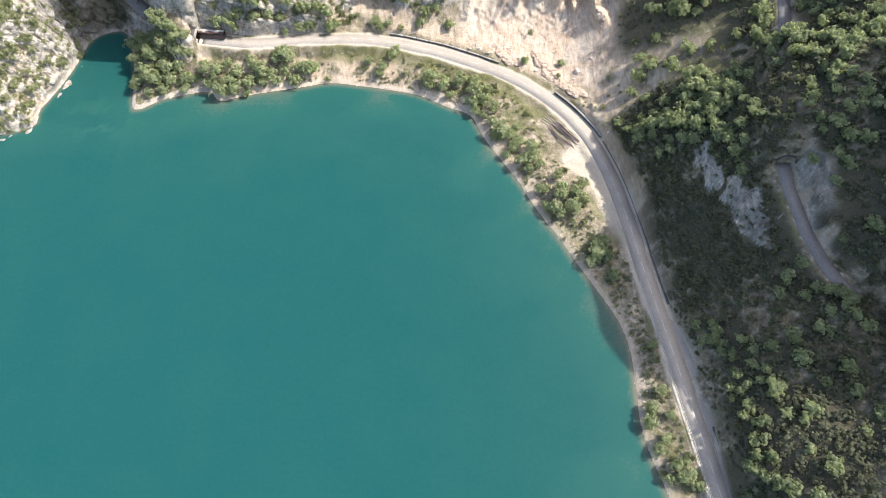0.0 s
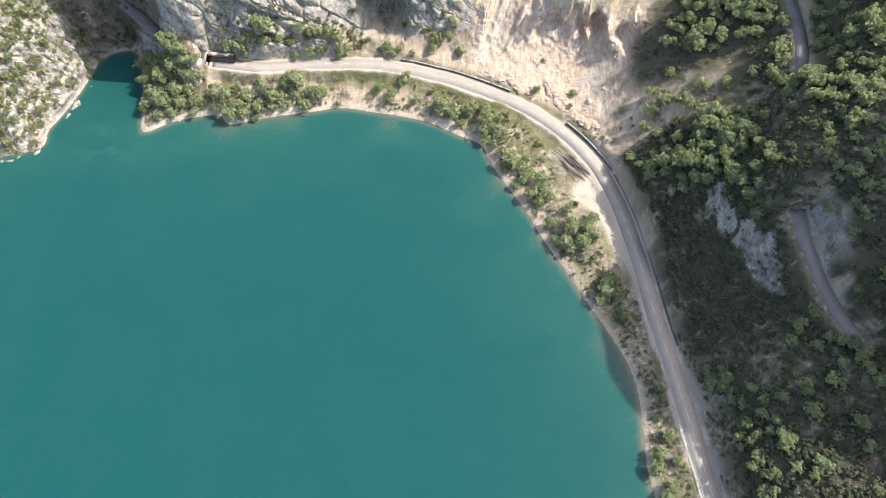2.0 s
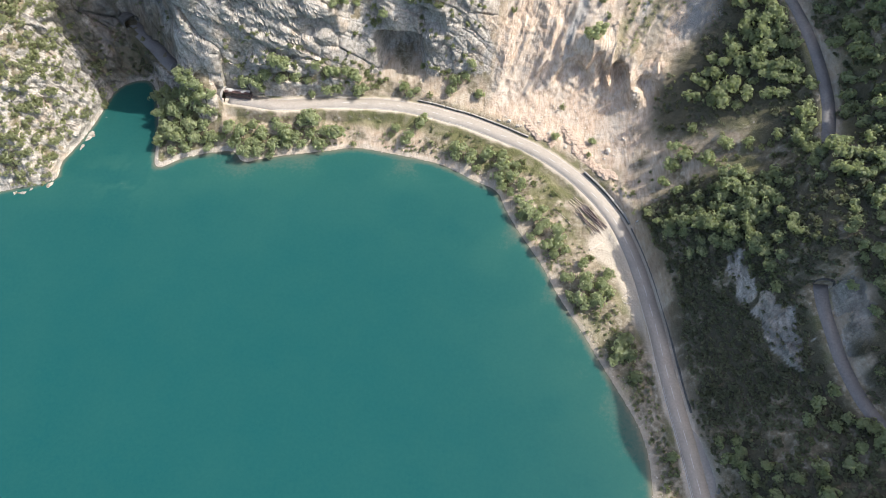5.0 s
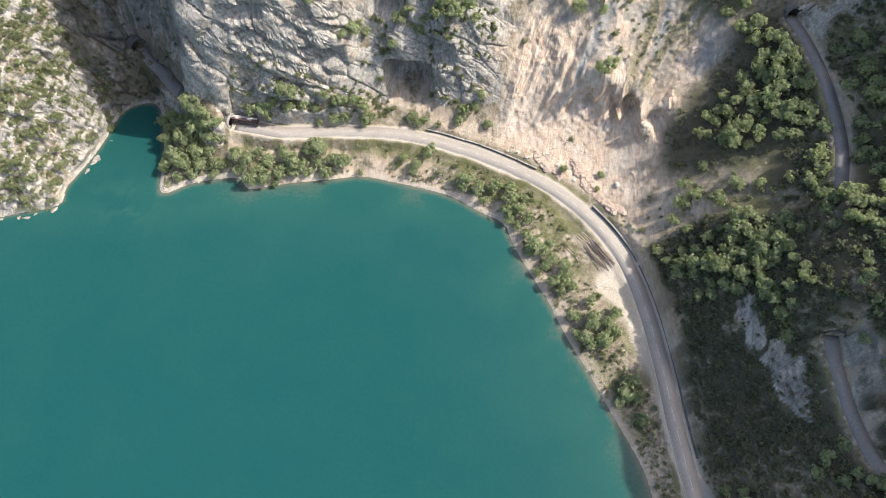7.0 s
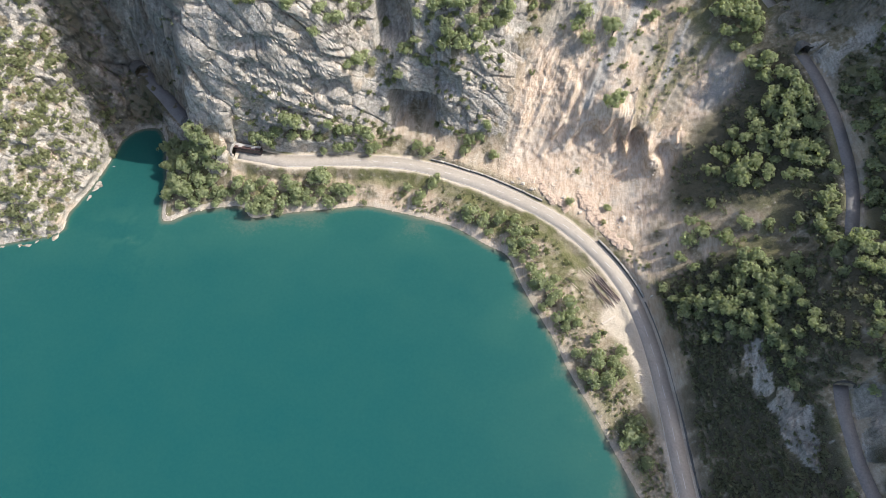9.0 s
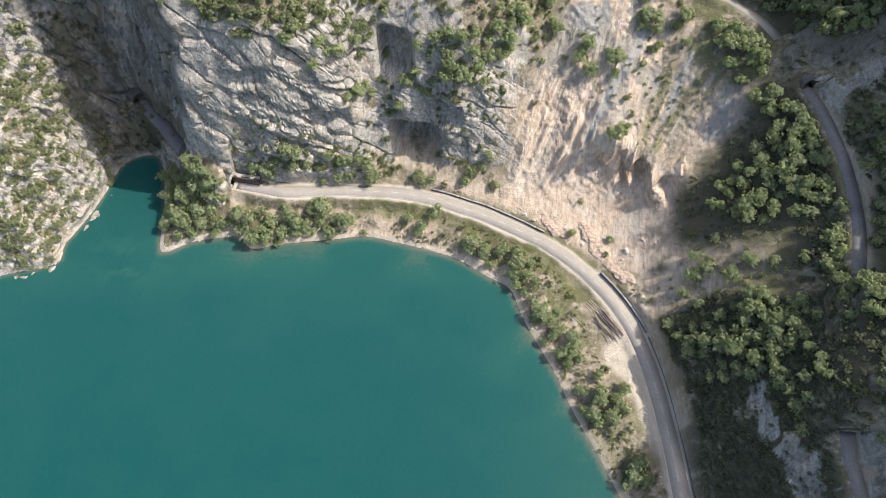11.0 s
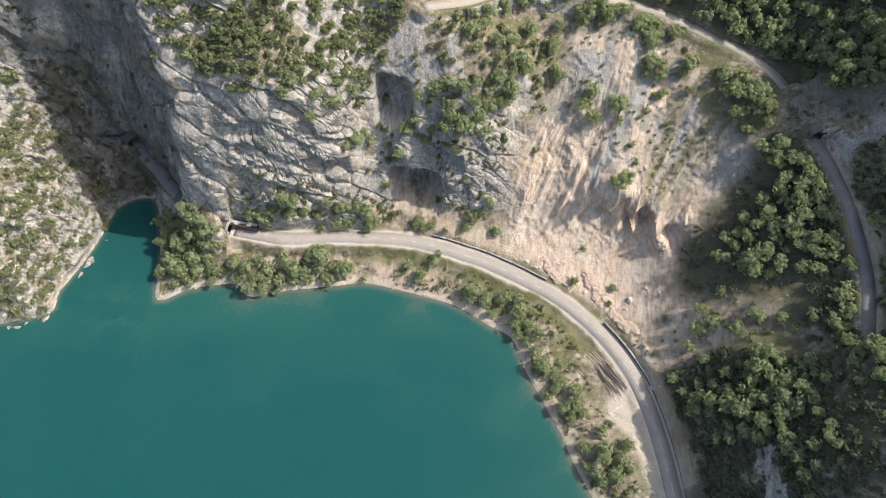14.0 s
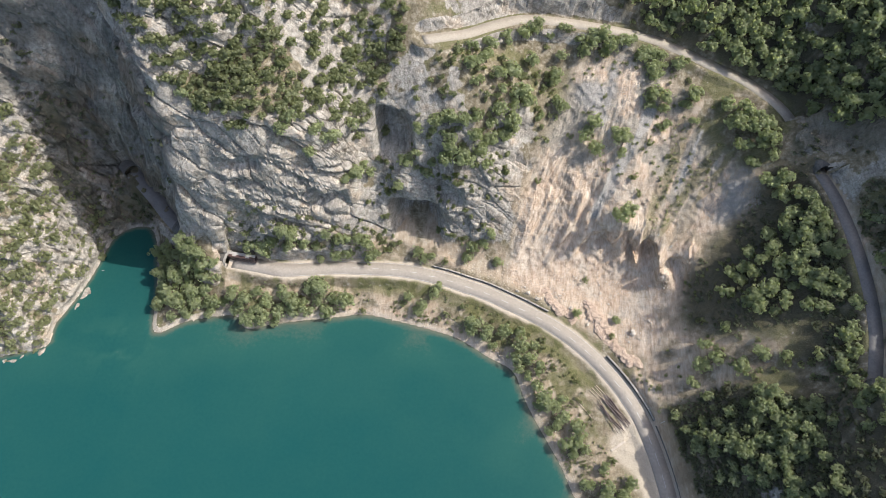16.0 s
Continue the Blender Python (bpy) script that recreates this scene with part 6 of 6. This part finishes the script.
def portal(x, y, z, turn, half, label):
    """A tunnel mouth: an arched concrete frame, a dark lining that leads into the hill, and an added dark panel for
    the unlit depth.
    """
    ob = empty("tunnel_portal", at(x, y, z, radians(turn)), label, "tunnel", kind="structure")
    ang = np.linspace(0, math.pi, 13)
    rise = 2.2
    inner = [(-half, -0.6)] + [(-half * math.cos(a), rise + half * 0.75 * math.sin(a)) for a in ang] + [(half, -0.6)]
    rough = "mountain road" in label or "gravel road" in label
    grow = 0.25 if rough else 0.32
    outer = [(-half - grow, -0.6)] + [(-(half + grow) * math.cos(a), rise + (half * 0.75 + grow) * math.sin(a)) for a in ang] + [(half + grow, -0.6)]
    for name, ring_a, ring_b, x0, x1, mat in (("portal_frame", inner, outer, -0.1 if rough else -0.4, 0.6, M_DARKWALL if rough or "dark" in label else M_CONCRETE), ("lining", inner, [(p[0] * 1.06, p[1] * 1.03) for p in inner], 0.6, 4.0, M_DARKWALL)):
        bm = bmesh.new()
        rows = []
        for ring, xx in ((ring_a, x0), (ring_b, x0), (ring_b, x1), (ring_a, x1)):
            rows.append([bm.verts.new((xx, p[0], p[1])) for p in ring])
        for k in range(4):
            r0, r1 = rows[k], rows[(k + 1) % 4]
            for i in range(len(r0) - 1):
                bm.faces.new((r0[i], r0[i + 1], r1[i + 1], r1[i]))
        bmesh.ops.recalc_face_normals(bm, faces=bm.faces)
        part(name, bm, mat, ob)
    # Added dark panel closes the tunnel; its colour stands for unlit depth.
    bm = bmesh.new()
    box(bm, 4.1, 0, 2, 0.2, 2 * half, 5)
    part("dark_stop", bm, M_DARKWALL, ob)
    return ob


PORTAL_LABELS = ["pale concrete road tunnel portal under the cliff", "dark tunnel portal at the end of the gorge road", "dark tunnel portal facing the gorge",
                 "rough tunnel mouth of the mountain road in rock", "rough tunnel mouth of the mountain road above the woods",
                 "tunnel mouth of the mountain road below a rock spur", "shaded tunnel mouth at the end of the gravel road"]
for (mx, my, mz, turn, half), label in zip(MOUTHS, PORTAL_LABELS):
    portal(mx, my, mz, turn, half, label)


# felled logs by the road
def log(x0, y0, x1, y1, lift, r, mat, label):
    length = math.hypot(x1 - x0, y1 - y0)
    z0, z1 = ground_z([x0, x1], [y0, y1])
    z = max(z0, z1) * 0.5 + (z0 + z1) * 0.25 + lift + r
    ob = empty("log", at((x0 + x1) / 2, (y0 + y1) / 2, z, math.atan2(y1 - y0, x1 - x0)) @ Matrix.Rotation(math.atan2(z0 - z1, length) * 0.6, 4, 'Y'), label, "log", "felled logs by the road")
    bm = bmesh.new()
    rows = []
    for k in range(9):
        u = k / 8
        rr = r * (1.15 - 0.45 * u)
        bend = 0.12 * math.sin(u * 3.1 + x0)
        rows.append([bm.verts.new((length * (u - 0.5), bend + rr * math.cos(a), rr * math.sin(a))) for a in np.arange(8) * math.pi / 4])
    for a, b in zip(rows, rows[1:]):
        for k in range(8):
            bm.faces.new((a[k], a[(k + 1) % 8], b[(k + 1) % 8], b[k]))
    part("stem", bm, mat, ob)
    for end in (0, -1):
        bm = bmesh.new()
        u = 0 if end == 0 else 1
        rr = r * (1.15 - 0.45 * u) * 0.98
        bmesh.ops.create_circle(bm, cap_ends=True, radius=rr, segments=8, matrix=Matrix.Translation((length * (u - 0.5) + (-0.01 if end == 0 else 0.01), 0.12 * math.sin(u * 3.1 + x0), 0)) @ Matrix.Rotation(math.pi / 2, 4, 'Y'))
        part("cut_face", bm, M_PALE_LOG, ob)


rng = np.random.default_rng(33)
for k in range(13):
    u, lay = rng.uniform(-2.0, 2.0), k % 3
    cx, cy = 52.0 + u * 0.77 + rng.uniform(-1.5, 1.5), 177.0 + u * 0.64 + rng.uniform(-1.5, 1.5)
    a = math.atan2(-12, 9.5) + rng.uniform(-0.2, 0.2)
    half = rng.uniform(4.5, 8.2)
    log(cx - math.cos(a) * half, cy - math.sin(a) * half, cx + math.cos(a) * half, cy + math.sin(a) * half, 0.05 + lay * 0.26, rng.uniform(0.14, 0.24), M_LOG, "long dark felled log in a loose roadside pile")
for q in ((43.5, 186.4, 48.5, 180.8), (44.6, 187.0, 49.4, 181.6), (42.8, 185.4, 47.2, 180.2), (37.7, 180.3, 43.4, 174.3), (45.2, 187.4, 50.2, 182.4)):
    log(*q, 0.0, 0.16, M_PALE_LOG, "pale peeled log lying on dry grass")
beam = empty("stone_beam", at(53.2, 164.2, float(ground_z(53.2, 164.2)[0]) + 0.1, math.atan2(4.0, 5.5)), "pale cut stone beam on the gravel lay-by", "stone beam")
bm = bmesh.new()
box(bm, 0, 0, 0.1, 6.8, 0.85, 0.6, 0.08)
part("beam_body", bm, M_STONE, beam)


# boulders, rubble and earth heaps at the foot of the slide
def rock_mesh(seed, detail, mat, name="boulder_body", flat=0.8):
    bm = bmesh.new()
    bmesh.ops.create_icosphere(bm, subdivisions=detail, radius=1.0)
    for v in bm.verts:
        c = v.co
        k = 0.8 + 0.5 * noise.noise(c * 1.3 + Vector((seed * 7.1, 0, 0))) + 0.22 * noise.noise(c * 3.1 + Vector((0, seed * 3.3, 0)))
        v.co = Vector((c.x * k * 1.15, c.y * k, c.z * k * flat))
    me = bpy.data.meshes.new(name)
    bm.to_mesh(me)
    bm.free()
    me.polygons.foreach_set("use_smooth", [mat is M_EARTH] * len(me.polygons))
    me.materials.append(mat)
    return me


ROCKS = [rock_mesh(k, 2, M_STONE) for k in range(5)]
rng = np.random.default_rng(41)
BOULDERS = [(60.2, 209.6, 1.4), (16.6, 224.2, 1.0), (20.4, 222, 1.1), (34.7, 219.3, 1.1), (42.1, 212.7, 1.0), (22, 222, 0.8), (12, 225, 0.9), (47, 226, 0.7), (66, 214, 0.8), (30, 224, 0.6)]
toe = [(8, 229), (16, 230), (26, 232), (40, 233), (56, 236), (70, 236), (72, 224), (66, 206), (58, 202), (46, 212), (34, 221), (22, 223)]
gx = rng.uniform(8, 74, 400)
gy = rng.uniform(200, 238, 400)
for x, y in zip(gx, gy):
    if len(BOULDERS) < 44 and inside(np.array([x]), np.array([y]), toe)[0]:
        BOULDERS.append((x, y, rng.uniform(0.3, 0.65)))
for x, y, r in BOULDERS:
    z = float(ground_z(x, y)[0])
    ob = new("boulder", ROCKS[int(rng.integers(5))])
    ob.matrix_world = Matrix.Translation((x, y, z + r * 0.25)) @ Matrix.Rotation(rng.uniform(0, 6.28), 4, 'Z') @ Matrix.Diagonal((r, r * rng.uniform(0.75, 1), r * rng.uniform(0.8, 1.1), 1))
    tagged(ob, "pale angular limestone boulder at the foot of the slide", "boulder", "boulders below the slide")
def heap_mesh(seed):
    """A low heap of tipped earth: a lumpy dome with a spreading foot."""
    bm = bmesh.new()
    bmesh.ops.create_icosphere(bm, subdivisions=4, radius=1.0)
    off = Vector((seed * 5.7, seed * 2.3, 0))
    for v in bm.verts:
        c = v.co.copy()
        k = 0.85 + 0.35 * noise.noise(c * 1.4 + off) + 0.2 * noise.noise(c * 3.4 + off) + 0.1 * noise.noise(c * 8 + off) + 0.06 * noise.noise(c * 17 + off)
        foot = 1 + 0.3 * max(0.0, 0.35 - c.z)
        v.co = Vector((c.x * k * 1.2 * foot, c.y * k * foot, c.z * k * 0.5))
    me = bpy.data.meshes.new("mound_body")
    bm.to_mesh(me)
    bm.free()
    me.materials.append(M_EARTH)
    return me


MOUNDS = [(23.7, 226.2, 2.0), (25.2, 223.8, 2.2), (26.8, 221.6, 2.2), (29, 219.6, 2.4), (31, 218, 2.2), (33.4, 217, 2.0), (36.1, 214.8, 2.0), (42.6, 221.1, 2.5), (44.2, 219.4, 2.6), (45.8, 217.4, 2.7), (47.2, 215.2, 2.6), (49, 213.1, 2.5), (46.5, 211.4, 2.2), (50.4, 210.4, 2.4), (48.6, 208.6, 2.0), (51.6, 206.6, 2.5), (53, 203.8, 2.5), (55.4, 201.6, 2.4), (57, 199.4, 2.5), (59.4, 198.2, 2.4), (62, 197, 2.2), (43.4, 216.8, 2.0)]
HEAPS = [heap_mesh(20 + k) for k in range(5)]
for k, (x, y, r) in enumerate(MOUNDS):
    ob = new("earth_mound", HEAPS[k % 5])
    ob.matrix_world = Matrix.Translation((x, y, float(ground_z(x, y)[0]) + 0.05)) @ Matrix.Rotation(k * 1.7, 4, 'Z') @ Matrix.Diagonal((r, r * 0.9, r * (0.75 + 0.12 * math.sin(k * 2.1)), 1))
    tagged(ob, "rounded heap of reddish loose earth beside the road", "earth mound", "earth heaps below the slide")


def rubble(name, ring, count, small, large, mat, label, seed):
    """Loose stones that nobody could count, in one mesh."""
    rng = np.random.default_rng(seed)
    xs0, ys0 = [q[0] for q in ring], [q[1] for q in ring]
    x, y = rng.uniform(min(xs0), max(xs0), count * 3), rng.uniform(min(ys0), max(ys0), count * 3)
    ok = inside(x, y, ring) & (pick(DROAD, x, y) > 4.6) & (fbm(x / 6, y / 6, seed=seed) + rng.uniform(-0.25, 0.25, len(x)) > 0.45)
    x, y = x[ok][:count], y[ok][:count]
    z = ground_z(x, y)
    r = small + (large - small) * rng.uniform(0, 1, len(x)) ** 3
    base = np.array([(1, 0, 0), (0, 1, 0), (-1, 0, 0), (0, -1, 0), (0, 0, 0.8), (0, 0, -0.6)], float)
    tri = np.array([(0, 1, 4), (1, 2, 4), (2, 3, 4), (3, 0, 4), (1, 0, 5), (2, 1, 5), (3, 2, 5), (0, 3, 5)])
    v = base[None] * r[:, None, None] * rng.uniform(0.6, 1.35, (len(x), 6, 1))
    a = rng.uniform(0, 6.28, len(x))
    vx = v[:, :, 0] * np.cos(a)[:, None] - v[:, :, 1] * np.sin(a)[:, None] + x[:, None]
    vy = v[:, :, 0] * np.sin(a)[:, None] + v[:, :, 1] * np.cos(a)[:, None] + y[:, None]
    vz = v[:, :, 2] + z[:, None] + r[:, None] * 0.2
    f = tri[None] + 6 * np.arange(len(x))[:, None, None]
    return tagged(mesh_object(name, np.stack([vx, vy, vz], -1).reshape(-1, 3), f.reshape(-1, 3), mat), label, "rubble", kind="stuff")


rubble("rubble", toe, 3600, 0.05, 0.3, M_STONE, "pale angular rubble spread below the slide", 61)
rubble("rubble", SLIDE, 4000, 0.05, 0.24, M_STONE, "loose stones scattered over the slide", 62)
M_GREY_STONE = plain("grey_scree_stone", [(0.3, (0.22, 0.205, 0.19)), (0.7, (0.4, 0.38, 0.355))], 1.5, 0.95)
rubble("scree", GREY_SCREE, 5000, 0.08, 0.28, M_GREY_STONE, "grey limestone scree", 63)
rubble("scree", GREY_FAN, 3000, 0.08, 0.28, M_GREY_STONE, "grey limestone scree fan below the trees", 64)
rubble("rubble", [(-26, 234), (0, 227), (12, 225), (24, 219), (20, 228), (4, 238), (-20, 241)], 500, 0.08, 0.3, M_STONE, "stones behind the roadside parapet", 65)
rubble("shore_stones", [(-142, 195), (-104, 199), (-60, 209), (-20, 206), (14, 190), (50, 118), (67, 78), (67, 30), (76, 30), (74, 80), (56, 122), (20, 196), (-20, 213), (-100, 209), (-142, 203)], 6000, 0.1, 0.55, M_STONE, "pale stones along the water's edge", 66)

# ring of stones on the lay-by
ring_ob = empty("stone_ring", at(64.0, 140.8, float(ground_z(64.0, 140.8)[0])), "low ring of loose stones on the gravel lay-by", "stone ring")
for k in range(11):
    a = k * 2 * math.pi / 11
    st = new("stone", ROCKS[k % 5])
    st.matrix_world = Matrix.Translation((64.0 + 1.7 * math.cos(a), 140.8 + 1.7 * math.sin(a), float(ground_z(64.0, 140.8)[0]) + 0.1)) @ Matrix.Diagonal((0.45, 0.4, 0.4, 1))
    st.parent = ring_ob
    st.matrix_parent_inverse = ring_ob.matrix_world.inverted()

# road sign at the bend
x, y, z, h = on_road(reach(63.5, 172), 5.6)
sign = empty("road_sign", at(x, y, float(ground_z(x, y)[0]), h), "white enamel road sign on a steel post", "road sign")
bm = bmesh.new()
bmesh.ops.create_cone(bm, cap_ends=True, segments=10, radius1=0.06, radius2=0.06, depth=3.2, matrix=Matrix.Translation((0, 0, 1.4)))
part("post", bm, M_STEEL, sign)
bm = bmesh.new()
box(bm, 0.06, 0, 2.5, 0.06, 1.1, 1.2, 0.02)
part("panel", bm, M_SIGN, sign, "white sign panel")


# the coach on the lakeside road
def coach(x, y, z, turn):
    ob = empty("coach", at(x, y, z, turn), "maroon and white coach on the lakeside road", "bus")
    bm = bmesh.new()
    box(bm, 0, 0, 1.15, 12.0, 2.5, 1.6, 0.12)
    part("body", bm, M_BUS_SIDE, ob, "dark maroon body panels")
    bm = bmesh.new()
    box(bm, 0, 0, 2.4, 11.9, 2.44, 1.0, 0.1)
    part("window_band", bm, M_GLASS, ob, "dark tinted window band")
    bm = bmesh.new()
    box(bm, 0, 0, 3.12, 11.9, 2.5, 0.5, 0.16)
    roof = part("roof", bm, M_BUS_SIDE, ob, "dark maroon roof")
    bm = bmesh.new()
    box(bm, 0, 0.55, 3.36, 11.6, 1.25, 0.08, 0.03)
    part("roof_panel", bm, M_BUS_ROOF, roof, "white roof panel")
    for cx in (-3.2, 2.6):
        bm = bmesh.new()
        box(bm, cx, -0.45, 3.43, 1.6, 0.7, 0.18, 0.06)
        part("roof_hatch", bm, M_BUS_ROOF, roof)
    bm = bmesh.new()
    box(bm, -5.98, 0, 2.0, 0.1, 2.2, 1.5, 0.03)
    part("windscreen", bm, M_GLASS, ob)
    for k in range(7):
        for side in (-1, 1):
            bm = bmesh.new()
            box(bm, -4.6 + k * 1.55, side * 1.235, 2.4, 0.1, 0.04, 0.98)
            part("window_pillar", bm, M_BUS_SIDE, ob)
    for cx in (-3.6, 3.0):
        for side in (-1, 1):
            bm = bmesh.new()
            bmesh.ops.create_cone(bm, cap_ends=True, segments=20, radius1=0.5, radius2=0.5, depth=0.3, matrix=Matrix.Translation((cx, side * 1.12, 0.5)) @ Matrix.Rotation(math.pi / 2, 4, 'X'))
            wheel = part("wheel", bm, M_RUBBER, ob, "black tyre")
            bm = bmesh.new()
            bmesh.ops.create_cone(bm, cap_ends=True, segments=16, radius1=0.27, radius2=0.24, depth=0.05, matrix=Matrix.Translation((cx, side * 1.285, 0.5)) @ Matrix.Rotation(math.pi / 2, 4, 'X'))
            part("rim", bm, M_STEEL, wheel)
    for side in (-1, 1):
        bm = bmesh.new()
        box(bm, -6.02, side * 0.9, 0.85, 0.06, 0.4, 0.22, 0.02)
        part("headlight", bm, M_SIGN, ob)
        bm = bmesh.new()
        box(bm, -5.9, side * 1.42, 2.5, 0.16, 0.26, 0.5, 0.03)
        part("mirror", bm, M_RUBBER, ob)


x, y, z, h = on_road(reach(-107.0, 226), 1.65)
coach(x, y, z, h)
